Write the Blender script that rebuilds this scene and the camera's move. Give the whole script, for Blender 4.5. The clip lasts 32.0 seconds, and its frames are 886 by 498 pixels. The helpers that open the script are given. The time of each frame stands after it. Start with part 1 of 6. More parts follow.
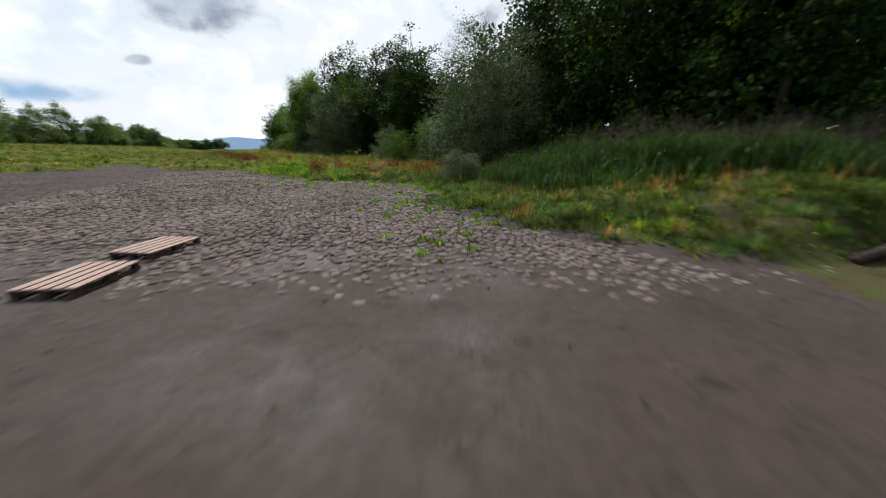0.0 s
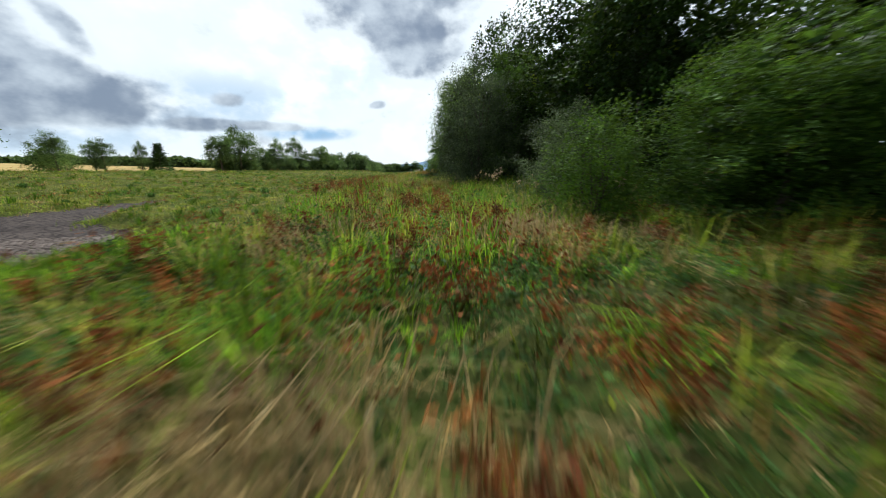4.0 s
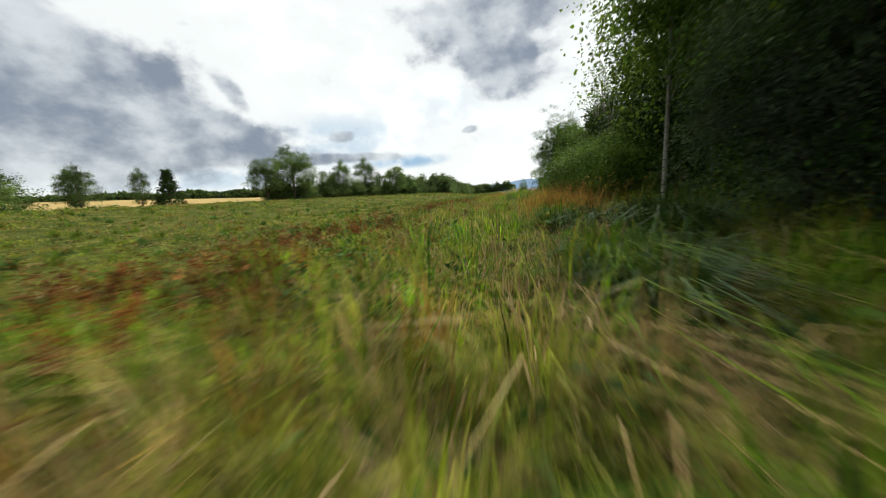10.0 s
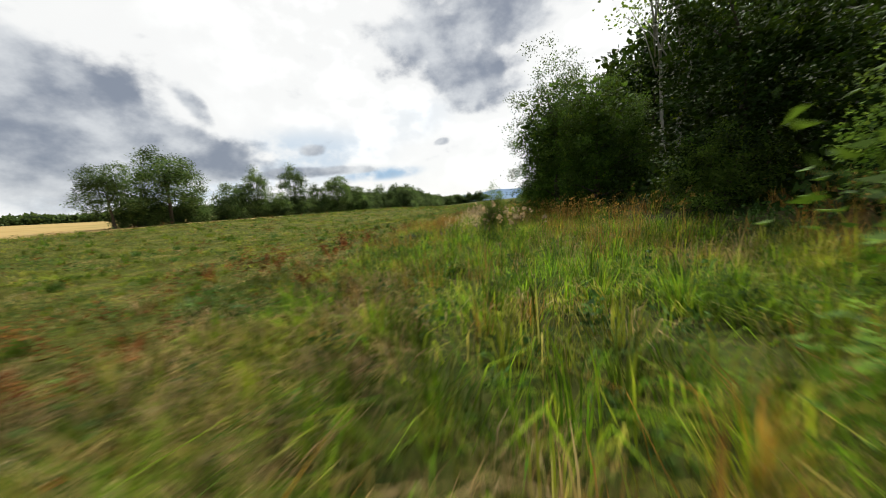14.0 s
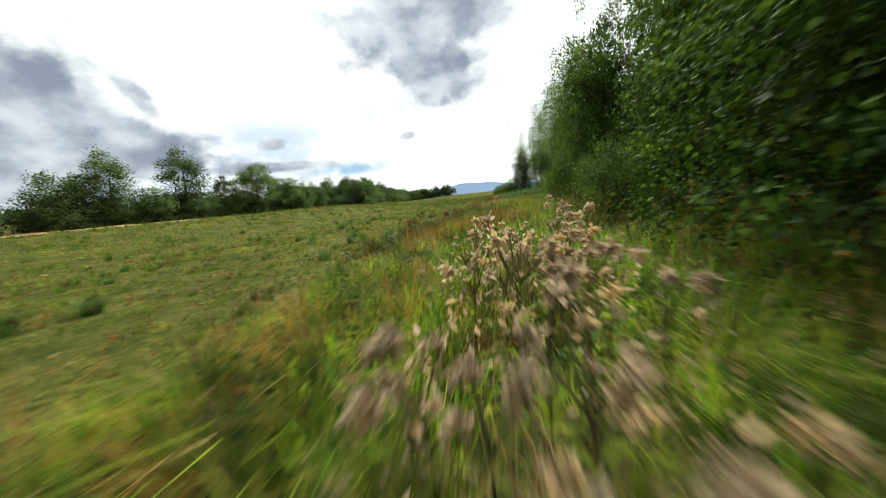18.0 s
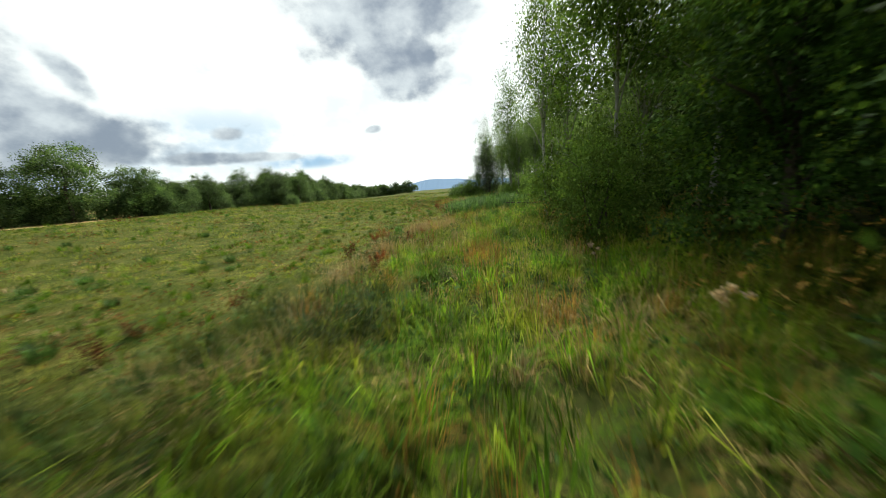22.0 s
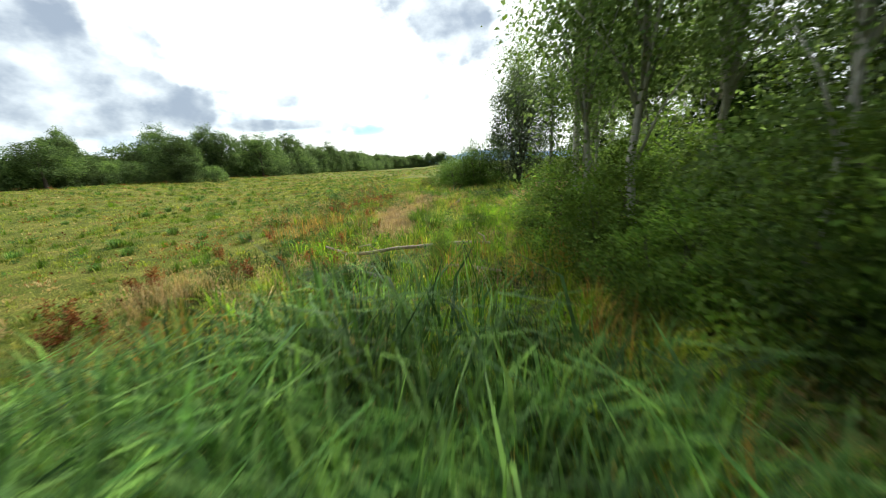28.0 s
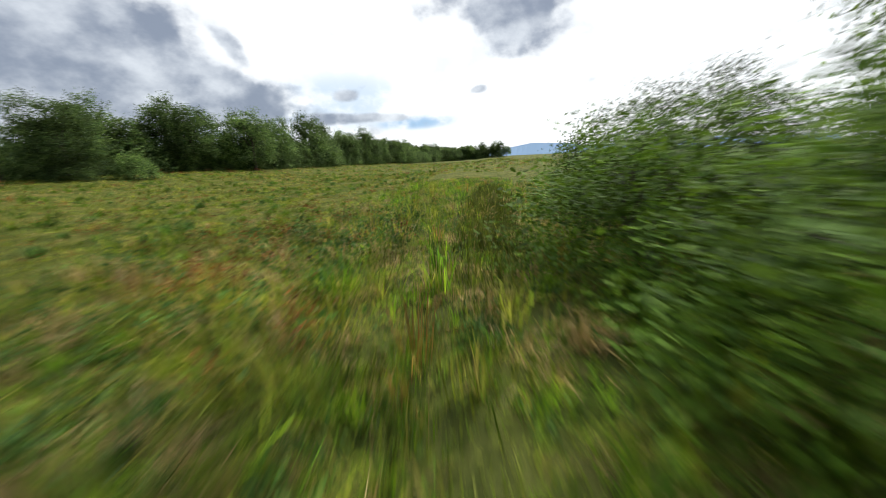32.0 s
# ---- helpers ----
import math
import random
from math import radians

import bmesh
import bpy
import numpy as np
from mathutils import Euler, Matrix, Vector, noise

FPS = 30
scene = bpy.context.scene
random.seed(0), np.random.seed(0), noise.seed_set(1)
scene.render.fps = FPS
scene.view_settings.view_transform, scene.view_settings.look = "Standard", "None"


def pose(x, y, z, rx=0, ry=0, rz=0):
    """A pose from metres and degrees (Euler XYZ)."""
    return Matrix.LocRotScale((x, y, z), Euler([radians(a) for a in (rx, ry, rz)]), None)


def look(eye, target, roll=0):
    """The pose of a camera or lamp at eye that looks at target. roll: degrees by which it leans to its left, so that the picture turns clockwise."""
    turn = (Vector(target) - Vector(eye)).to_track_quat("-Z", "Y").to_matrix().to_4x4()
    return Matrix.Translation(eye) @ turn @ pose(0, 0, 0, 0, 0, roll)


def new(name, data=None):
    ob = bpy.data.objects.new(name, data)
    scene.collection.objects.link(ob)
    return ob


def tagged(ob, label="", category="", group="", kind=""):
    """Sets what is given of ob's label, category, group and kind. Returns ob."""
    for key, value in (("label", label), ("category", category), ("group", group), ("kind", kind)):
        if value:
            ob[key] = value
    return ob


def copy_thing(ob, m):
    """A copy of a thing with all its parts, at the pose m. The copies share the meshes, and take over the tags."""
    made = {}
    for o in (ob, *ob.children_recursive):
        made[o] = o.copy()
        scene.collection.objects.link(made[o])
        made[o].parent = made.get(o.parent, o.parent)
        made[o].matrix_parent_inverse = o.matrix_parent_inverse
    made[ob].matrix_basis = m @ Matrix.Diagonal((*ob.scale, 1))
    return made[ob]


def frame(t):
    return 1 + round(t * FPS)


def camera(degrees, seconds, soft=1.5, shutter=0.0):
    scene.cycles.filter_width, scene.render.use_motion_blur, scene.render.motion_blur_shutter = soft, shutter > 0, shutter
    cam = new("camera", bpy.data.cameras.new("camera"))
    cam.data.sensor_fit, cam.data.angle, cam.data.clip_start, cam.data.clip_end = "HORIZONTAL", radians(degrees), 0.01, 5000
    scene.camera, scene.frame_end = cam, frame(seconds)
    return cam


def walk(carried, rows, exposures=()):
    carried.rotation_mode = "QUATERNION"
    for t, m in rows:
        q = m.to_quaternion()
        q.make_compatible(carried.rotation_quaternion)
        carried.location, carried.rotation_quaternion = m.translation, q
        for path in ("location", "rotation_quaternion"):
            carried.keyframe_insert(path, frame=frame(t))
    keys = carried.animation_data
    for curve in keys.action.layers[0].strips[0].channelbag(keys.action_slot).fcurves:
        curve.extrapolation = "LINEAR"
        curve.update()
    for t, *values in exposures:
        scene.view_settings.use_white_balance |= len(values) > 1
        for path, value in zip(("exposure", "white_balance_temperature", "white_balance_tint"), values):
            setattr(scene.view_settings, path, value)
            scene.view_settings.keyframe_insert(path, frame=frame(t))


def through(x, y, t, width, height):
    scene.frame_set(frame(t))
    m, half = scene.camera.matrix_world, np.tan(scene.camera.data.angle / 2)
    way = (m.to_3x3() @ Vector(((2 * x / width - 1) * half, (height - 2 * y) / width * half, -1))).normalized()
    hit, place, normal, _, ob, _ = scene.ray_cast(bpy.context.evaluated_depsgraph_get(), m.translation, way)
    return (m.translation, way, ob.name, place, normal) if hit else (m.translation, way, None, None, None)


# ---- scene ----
# the plan is drawn in units of 1.6 m; the pallets (1.2 m by 0.8 m) give the scale
UNIT = 1.6
cam = camera(105.0, 32.0, soft=1.0, shutter=0.5)
PATH = [
    (0, (-10.755, -21.944, 1.209), (-9.409, -20.572, 0.656), 0.5),
    (0.5, (-9.12, -20.648, 1.28), (-7.917, -19.149, 0.728), -0.1),
    (1, (-7.5, -19.04, 1.246), (-6.42, -17.444, 0.712), -0.3),
    (1.5, (-6.2, -17.402, 1.243), (-5.22, -15.737, 0.726), -1.0),
    (2, (-4.988, -15.61, 1.281), (-4.091, -13.893, 0.782), -1.5),
    (2.5, (-3.868, -13.897, 1.286), (-3.044, -12.139, 0.804), -1.8),
    (3, (-2.741, -12.111, 1.287), (-2.0, -10.314, 0.821), -1.5),
    (3.5, (-1.625, -10.114, 1.258), (-0.988, -8.274, 0.801), -1.2),
    (5.5, (1.493, -1.765, 1.47), (1.656, 0.182, 1.043), -0.9),
    (6, (1.874, 0.429, 1.399), (1.969, 2.384, 0.989), -1.7),
    (6.5, (2.097, 2.794, 1.354), (2.158, 4.754, 0.961), -2.2),
    (7, (2.441, 5.285, 1.443), (2.477, 7.247, 1.059), -2.7),
    (7.5, (2.87, 7.78, 1.493), (2.891, 9.745, 1.121), -3.0),
    (8, (2.97, 9.823, 1.513), (2.993, 11.791, 1.155), -2.9),
    (8.5, (3.329, 12.309, 1.476), (3.343, 14.278, 1.129), -3.1),
    (9, (3.644, 14.815, 1.403), (3.651, 16.786, 1.065), -3.1),
    (9.5, (3.956, 17.292, 1.346), (3.96, 19.265, 1.02), -3.1),
    (10, (4.31, 19.803, 1.286), (4.311, 21.777, 0.969), -3.3),
    (10.5, (4.812, 22.13, 1.207), (4.804, 24.107, 0.901), -3.4),
    (11, (5.249, 24.535, 1.154), (5.233, 26.514, 0.862), -3.5),
    (11.5, (5.819, 27.087, 1.341), (5.795, 29.067, 1.055), -3.6),
    (12, (6.489, 29.771, 1.536), (6.46, 31.751, 1.253), -3.8),
    (12.5, (7.332, 32.416, 1.742), (7.316, 34.396, 1.459), -4.0),
    (13, (8.025, 35.185, 1.886), (8.04, 37.165, 1.602), -5.1),
    (13.5, (8.601, 38.015, 1.842), (8.675, 39.995, 1.568), -5.3),
    (14, (9.393, 40.303, 1.729), (9.539, 42.28, 1.466), -4.7),
    (14.5, (10.318, 42.524, 1.601), (10.516, 44.498, 1.347), -3.4),
    (16.5, (11.322, 52.211, 1.973), (11.568, 54.179, 1.719), -1.7),
    (17, (11.649, 54.618, 1.881), (11.898, 56.583, 1.607), -3.1),
    (17.5, (12.072, 56.977, 1.905), (12.349, 58.935, 1.607), -4.6),
    (18, (12.64, 59.486, 1.789), (12.964, 61.435, 1.48), -5.5),
    (18.5, (13.519, 61.818, 1.737), (13.886, 63.758, 1.415), -5.9),
    (19, (14.49, 64.052, 1.749), (14.896, 65.983, 1.423), -5.5),
    (19.5, (15.682, 66.306, 1.871), (16.099, 68.234, 1.538), -5.3),
    (20, (16.72, 68.452, 1.997), (17.155, 70.375, 1.658), -5.0),
    (20.5, (17.843, 70.632, 2.088), (18.3, 72.549, 1.748), -4.8),
    (21, (18.835, 73.15, 2.103), (19.318, 75.06, 1.764), -4.7),
    (21.5, (19.861, 75.617, 2.208), (20.362, 77.523, 1.865), -4.7),
    (22, (20.999, 77.89, 2.352), (21.51, 79.792, 2.003), -4.5),
    (22.5, (21.96, 80.245, 2.411), (22.492, 82.14, 2.054), -4.4),
    (23, (22.963, 82.54, 2.471), (23.527, 84.423, 2.106), -4.6),
    (23.5, (24.019, 84.995, 2.44), (24.632, 86.861, 2.068), -5.0),
    (24, (25.078, 87.651, 2.325), (25.767, 89.489, 1.943), -5.4),
    (24.5, (26.377, 90.265, 2.279), (27.124, 92.078, 1.885), -5.0),
    (26.5, (32.562, 101.26, 2.036), (33.255, 103.09, 1.623), -4.0),
    (27, (33.766, 103.492, 2.051), (34.313, 105.364, 1.607), -3.7),
    (27.5, (34.677, 105.385, 2.204), (35.073, 107.289, 1.739), -3.2),
    (28, (35.304, 106.996, 2.408), (35.552, 108.919, 1.918), -2.9),
    (28.5, (35.761, 108.644, 2.47), (35.891, 110.576, 1.972), -2.8),
    (29, (35.908, 110.368, 2.368), (35.963, 112.306, 1.876), -2.7),
    (29.5, (36.103, 112.517, 2.346), (36.112, 114.458, 1.863), -2.4),
    (30, (36.463, 115.714, 2.307), (36.433, 117.656, 1.83), -1.6),
    (30.5, (36.888, 119.282, 2.259), (36.824, 121.223, 1.782), -0.3),
    (31, (37.303, 123.212, 2.169), (37.205, 125.149, 1.682), 0.4),
    (31.5, (37.448, 127.195, 2.074), (37.34, 129.13, 1.579), -0.2),
    (32, (37.266, 131.211, 2.018), (37.226, 133.143, 1.503), -2.6),
]
walk(cam, [(t, look(Vector(eye) * UNIT, Vector(target) * UNIT, roll)) for t, eye, target, roll in PATH],
     [(0, -0.12, 6100, 9), (1, -0.2, 6000, 8), (2, -0.02, 5900, 6), (3, 0.0, 5800, 5), (6, 0.03, 6400, 4), (9, -0.06, 6480, 5), (11, 0.0, 6550, 7), (12, -0.07, 6580, 8), (14, -0.06, 6650, 9), (18, 0.16, 6450, 6), (24, 0.13, 6450, 1), (27, 0.17, 6450, 4), (28, 0.75, 6450, 3), (29, 0.3, 6460, 1), (30, 0.25, 6410, 7), (31, 0.05, 6310, 7), (32, 0.15, 6360, 9)])

# ---- light: bright overcast, the sun behind thin cloud ahead ----
world = bpy.data.worlds.new("overcast_sky")
scene.world = world
world.use_nodes = True
SUN_AZ, SUN_EL = 30.0, 47.0


def build_sky():
    nt = world.node_tree
    nt.nodes.clear()
    N, Lk = nt.nodes.new, nt.links.new
    out = N("ShaderNodeOutputWorld")
    tc = N("ShaderNodeTexCoord")
    sep = N("ShaderNodeSeparateXYZ")
    Lk(tc.outputs["Generated"], sep.inputs[0])

    def m(op, a, b=None, c=None, clamp=False):
        n = N("ShaderNodeMath")
        n.operation = op
        n.use_clamp = clamp
        for i, v in enumerate((a, b, c)):
            if v is None:
                continue
            if isinstance(v, (int, float)):
                n.inputs[i].default_value = v
            else:
                Lk(v, n.inputs[i])
        return n.outputs[0]

    def ramp(v, lo, hi):
        n = N("ShaderNodeMapRange")
        n.interpolation_type = "SMOOTHSTEP"
        Lk(v, n.inputs[0])
        n.inputs[1].default_value, n.inputs[2].default_value = lo, hi
        return n.outputs[0]

    def fbm(scale, detail, rough, dist, off):
        n = N("ShaderNodeTexNoise")
        mp = N("ShaderNodeMapping")
        mp.inputs["Location"].default_value = off
        mp.inputs["Scale"].default_value = (1.0, 1.0, 1.45)
        Lk(tc.outputs["Generated"], mp.inputs[0])
        Lk(mp.outputs[0], n.inputs["Vector"])
        n.inputs["Scale"].default_value = scale
        n.inputs["Detail"].default_value = detail
        n.inputs["Roughness"].default_value = rough
        n.inputs["Distortion"].default_value = dist
        return n.outputs[0]

    broad = fbm(4.2, 7.0, 0.50, 0.0, (3.1, 0.7, 0.2))
    fine = fbm(9.5, 7.0, 0.52, 0.0, (0.4, 5.2, 1.3))
    ridge = fbm(6.5, 7.0, 0.54, 0.0, (7.4, 2.2, 4.3))
    az_now = m("ARCTAN2", sep.outputs[0], sep.outputs[1])
    el_now = m("ARCSINE", m("MINIMUM", m("MAXIMUM", sep.outputs[2], -1.0), 1.0))

    def bank(az, el, wide, tall, tilt=0.0):
        """A soft-edged mass of cloud about a direction, in degrees."""
        ca, sa = math.cos(radians(tilt)), math.sin(radians(tilt))
        da, de = m("SUBTRACT", az_now, radians(az)), m("SUBTRACT", el_now, radians(el))
        u = m("DIVIDE", m("ADD", m("MULTIPLY", da, ca), m("MULTIPLY", de, sa)), radians(wide))
        v = m("DIVIDE", m("SUBTRACT", m("MULTIPLY", de, ca), m("MULTIPLY", da, sa)), radians(tall))
        r2 = m("ADD", m("MULTIPLY", u, u), m("MULTIPLY", v, v))
        return m("EXPONENT", m("MULTIPLY", m("MULTIPLY", r2, r2), -0.7))

    def total_of(rows):
        out = None
        for az, el, wide, tall, tilt, amount in rows:
            v = m("MULTIPLY", bank(az, el, wide, tall, tilt), amount)
            out = v if out is None else m("ADD", out, v)
        return out

    # The last three masses lie out of view, added to dim fill light.
    heavy = total_of(((-62, 12, 30, 8.0, -6, 0.66), (-37, 9.0, 13.5, 3.0, -3, 0.46), (-50, 18, 19, 5.5, -24, 0.40), (-29, 15.4, 2.6, 1.3, -50, 0.42), (-70, 28, 30, 9, -10, 0.40),
                      (12, 27.5, 16, 8.0, 3, 0.55), (13, 17.5, 8.0, 4.2, -8, 0.46), (-15, 9.7, 2.0, 0.9, 0, 0.42), (5.4, 10.0, 1.3, 0.6, 10, 0.40), (-17, 6.4, 5, 0.8, 2, 0.34), (-9, 6.6, 3.6, 0.7, 0, 0.40),
                      (95, 36, 55, 26, 0, 0.50), (175, 40, 60, 30, 0, 0.52), (-150, 40, 60, 30, 0, 0.52)))
    dens = m("ADD", heavy, m("MULTIPLY", m("SUBTRACT", m("ADD", m("MULTIPLY", broad, 0.5), m("MULTIPLY", fine, 0.5)), 0.5), 2.1))
    dark = ramp(dens, 0.16, 0.50)
    lining = N("ShaderNodeMix")
    lining.data_type = "RGBA"
    Lk(ramp(m("ADD", m("MULTIPLY", ridge, 0.75), m("MULTIPLY", fine, 0.25)), 0.36, 0.62), lining.inputs["Factor"])
    lining.inputs["A"].default_value = (0.86, 0.90, 0.95, 1)
    lining.inputs["B"].default_value = (0.30, 0.345, 0.435, 1)
    # thin places where blue shows through
    thin = total_of(((-4.5, 5.6, 5.5, 0.9, 2, 0.9), (-17, 8.6, 11, 3.6, 4, 0.5), (-36, 4.0, 14, 1.6, 0, 0.5), (2, 14, 6, 3, 20, 0.16)))
    hole = m("MULTIPLY", thin, ramp(fine, 0.36, 0.60), clamp=True)
    veil = N("ShaderNodeMix")
    veil.data_type = "RGBA"
    Lk(hole, veil.inputs["Factor"])
    veil.inputs["A"].default_value = (1.16, 1.175, 1.185, 1)
    veil.inputs["B"].default_value = (0.36, 0.60, 0.88, 1)
    shade = N("ShaderNodeMix")
    shade.data_type = "RGBA"
    Lk(dark, shade.inputs["Factor"])
    Lk(veil.outputs["Result"], shade.inputs["A"])
    Lk(lining.outputs["Result"], shade.inputs["B"])
    # bright where the sun stands behind thin cloud; unseen sky opposite dimmed for contrast
    toward = N("ShaderNodeVectorMath")
    toward.operation = "DOT_PRODUCT"
    Lk(tc.outputs["Generated"], toward.inputs[0])
    toward.inputs[1].default_value = (math.sin(radians(SUN_AZ)) * math.cos(radians(SUN_EL)), math.cos(radians(SUN_AZ)) * math.cos(radians(SUN_EL)), math.sin(radians(SUN_EL)))
    near_sun = ramp(toward.outputs["Value"], 0.45, 1.0)
    away = m("ADD", 0.18, m("MULTIPLY", ramp(toward.outputs["Value"], -0.55, 0.2), 0.82))
    clear = m("SUBTRACT", 1.0, m("MAXIMUM", ramp(dens, -0.45, 0.12), hole))
    glow = m("ADD", 1.0, m("MULTIPLY", m("MULTIPLY", near_sun, 0.9), clear))
    cloud = N("ShaderNodeBackground")
    Lk(shade.outputs["Result"], cloud.inputs[0])
    Lk(m("MULTIPLY", m("MULTIPLY", away, glow), 0.88), cloud.inputs[1])
    sky = N("ShaderNodeTexSky")
    sky.sky_type = "NISHITA"
    sky.sun_disc = False
    sky.sun_elevation, sky.sun_rotation = radians(SUN_EL), radians(SUN_AZ)
    blue = N("ShaderNodeBackground")
    Lk(sky.outputs[0], blue.inputs[0])
    blue.inputs[1].default_value = 0.1
    mix = N("ShaderNodeMixShader")
    mix.inputs[0].default_value = 0.06
    Lk(cloud.outputs[0], mix.inputs[1])
    Lk(blue.outputs[0], mix.inputs[2])
    Lk(mix.outputs[0], out.inputs[0])


build_sky()
sun = new("sun", bpy.data.lights.new("sun", "SUN"))
sun.data.energy, sun.data.angle, sun.data.color = 5.0, radians(14), (1.0, 0.95, 0.86)
sun.matrix_world = look((0, 0, 60), (-60 * math.sin(radians(SUN_AZ)), -60 * math.cos(radians(SUN_AZ)), 60 - 60 * math.tan(radians(SUN_EL))))

# ---- the lie of the land ----
TRACK = ((-30.0, -38.0), (-10.8, -21.9), (-7.5, -19.0), (-5.0, -15.6), (-2.7, -12.1), (1.5, -1.8), (2.1, 2.8), (3.3, 12.3), (4.8, 22.1),
         (7.3, 32.4), (10.3, 42.5), (11.6, 54.6), (14.5, 64.1), (18.8, 73.2), (23.0, 82.5), (27.6, 92.5), (34.7, 105.4), (36.1, 112.5), (36.9, 119.3), (37.4, 131.0), (38.0, 150.0), (42.0, 230.0), (56.0, 400.0))
TX = np.array([p[0] for p in TRACK])
TY = np.array([p[1] for p in TRACK])
POND = ((-1.0, -60.0), (-1.6, -28.0), (-4.0, -23.4), (-5.3, -22.2), (-6.0, -21.0), (-6.0, -19.5), (-5.7, -18.4), (-5.7, -17.2), (-5.3, -16.2), (-4.4, -15.0), (-3.6, -14.6), (-3.2, -13.7), (-2.9, -12.6), (-2.8, -10.4), (-3.3, -9.6), (-4.3, -8.7), (-5.0, -6.6),
        (-5.6, -3.6), (-5.0, 0.3), (-8.0, 3.4), (-8.8, 8.0), (-9.3, 12.6), (-10.6, 11.0), (-11.4, 5.0), (-14.6, 4.0), (-21.0, 1.0), (-28.0, -8.0), (-36.0, -22.0), (-40.0, -60.0))


def track_x(y):
    return np.interp(y, TY, TX)


def smooth(a, b, v):
    t = np.clip((v - a) / (b - a), 0, 1)
    return t * t * (3 - 2 * t)


def wave(x, y, size, k=0):
    """A soft random field between 0 and 1, about size metres across."""
    r = np.random.RandomState(100 + k)
    out = np.zeros_like(np.asarray(x, float) + np.asarray(y, float))
    for i in range(6):
        a, f, p = r.uniform(0, 6.28), r.uniform(0.6, 1.7) * 6.28 / size / 1.6, r.uniform(0, 6.28)
        out = out + np.sin((x * math.cos(a) + y * math.sin(a)) * f + p + 1.3 * np.sin((x * math.sin(a * 1.7) - y * math.cos(a * 1.7)) * f * 0.7 + p * 2))
    return np.clip(0.5 + out / 6.5, 0, 1)


def in_pond(x, y, grow=0.0):
    """How far inside the pond's shore a place lies, in metres (negative: outside)."""
    x, y = np.asarray(x, float), np.asarray(y, float)
    inside = np.zeros(x.shape, bool)
    near = np.full(x.shape, 1e9)
    n = len(POND)
    for i in range(n):
        (x0, y0), (x1, y1) = POND[i], POND[(i + 1) % n]
        cross = ((y0 > y) != (y1 > y))
        with np.errstate(divide="ignore", invalid="ignore"):
            xi = x0 + (y - y0) * (x1 - x0) / ((y1 - y0) if y1 != y0 else 1e-9)
        inside ^= cross & (x < xi)
        dx, dy = x1 - x0, y1 - y0
        t = np.clip(((x - x0) * dx + (y - y0) * dy) / (dx * dx + dy * dy), 0, 1)
        near = np.minimum(near, np.hypot(x - x0 - t * dx, y - y0 - t * dy))
    return np.where(inside, near, -near) + 0.22 * (wave(x, y, 1.6, 7) - 0.5) * 2 + grow


def land(x, y):
    x, y = np.asarray(x, float), np.asarray(y, float)
    d = x - track_x(y)
    z = 0.22 + 0.10 * (wave(x, y, 5.0, 1) - 0.5) + 0.05 * (wave(x, y, 1.3, 2) - 0.5)
    z = z + 0.22 * np.exp(-(d / 3.0) ** 2) * smooth(8, 24, y)
    z = z + (1.35 - 0.6 * smooth(90, 106, y)) * smooth(2.2, 10.0, d) * smooth(-6, 16, y) + 0.5 * smooth(3, 9, d) * (1 - smooth(-6, 16, y))
    z = z + 1.5 * smooth(15, 36, -d) * smooth(-5, 30, y)
    z = z + 3.6 * smooth(38, 150, -d) * smooth(0, 40, y)
    inp = in_pond(x, y)
    z = z * (1 - smooth(-1.4, 0.1, inp)) + smooth(-1.4, 0.1, inp) * 0.025 * (wave(x, y, 2.5, 3) - 0.5)
    return z


# ---- materials ----
def mat(name, rough=0.8):
    ma = bpy.data.materials.new(name)
    ma.use_nodes = True
    b = ma.node_tree.nodes["Principled BSDF"]
    b.inputs["Roughness"].default_value = rough
    b.inputs["Specular IOR Level"].default_value = 0.08
    return ma, ma.node_tree, b


def stops(nt, cols, src, places=None):
    """A colour ramp over evenly spread colours."""
    r = nt.nodes.new("ShaderNodeValToRGB")
    e = r.color_ramp.elements
    while len(e) < len(cols):
        e.new(0.5)
    for i, c in enumerate(cols):
        e[i].position = places[i] if places else i / (len(cols) - 1)
        e[i].color = (*c, 1)
    nt.links.new(src, r.inputs[0])
    return r.outputs[0]


def tex_noise(nt, scale, detail=4.0, rough=0.55, space="Object"):
    tc = nt.nodes.new("ShaderNodeTexCoord") if space != "World" else nt.nodes.new("ShaderNodeNewGeometry")
    n = nt.nodes.new("ShaderNodeTexNoise")
    nt.links.new(tc.outputs["Position" if space == "World" else space], n.inputs["Vector"])
    n.inputs["Scale"].default_value, n.inputs["Detail"].default_value, n.inputs["Roughness"].default_value = scale / (UNIT if space == "World" else 1), detail, rough
    return n.outputs[0]


def mix_rgb(nt, fac, a, b, mode="MIX"):
    n = nt.nodes.new("ShaderNodeMix")
    n.data_type, n.blend_type = "RGBA", mode
    for sock, v in (("Factor", fac), ("A", a), ("B", b)):
        if isinstance(v, (int, float)):
            n.inputs[sock].default_value = v
        elif isinstance(v, tuple):
            n.inputs[sock].default_value = (*v, 1)
        else:
            nt.links.new(v, n.inputs[sock])
    return n.outputs["Result"]


def bump(nt, bsdf, height, strength, distance):
    n = nt.nodes.new("ShaderNodeBump")
    n.inputs["Strength"].default_value, n.inputs["Distance"].default_value = strength, distance
    nt.links.new(height, n.inputs["Height"])
    nt.links.new(n.outputs[0], bsdf.inputs["Normal"])


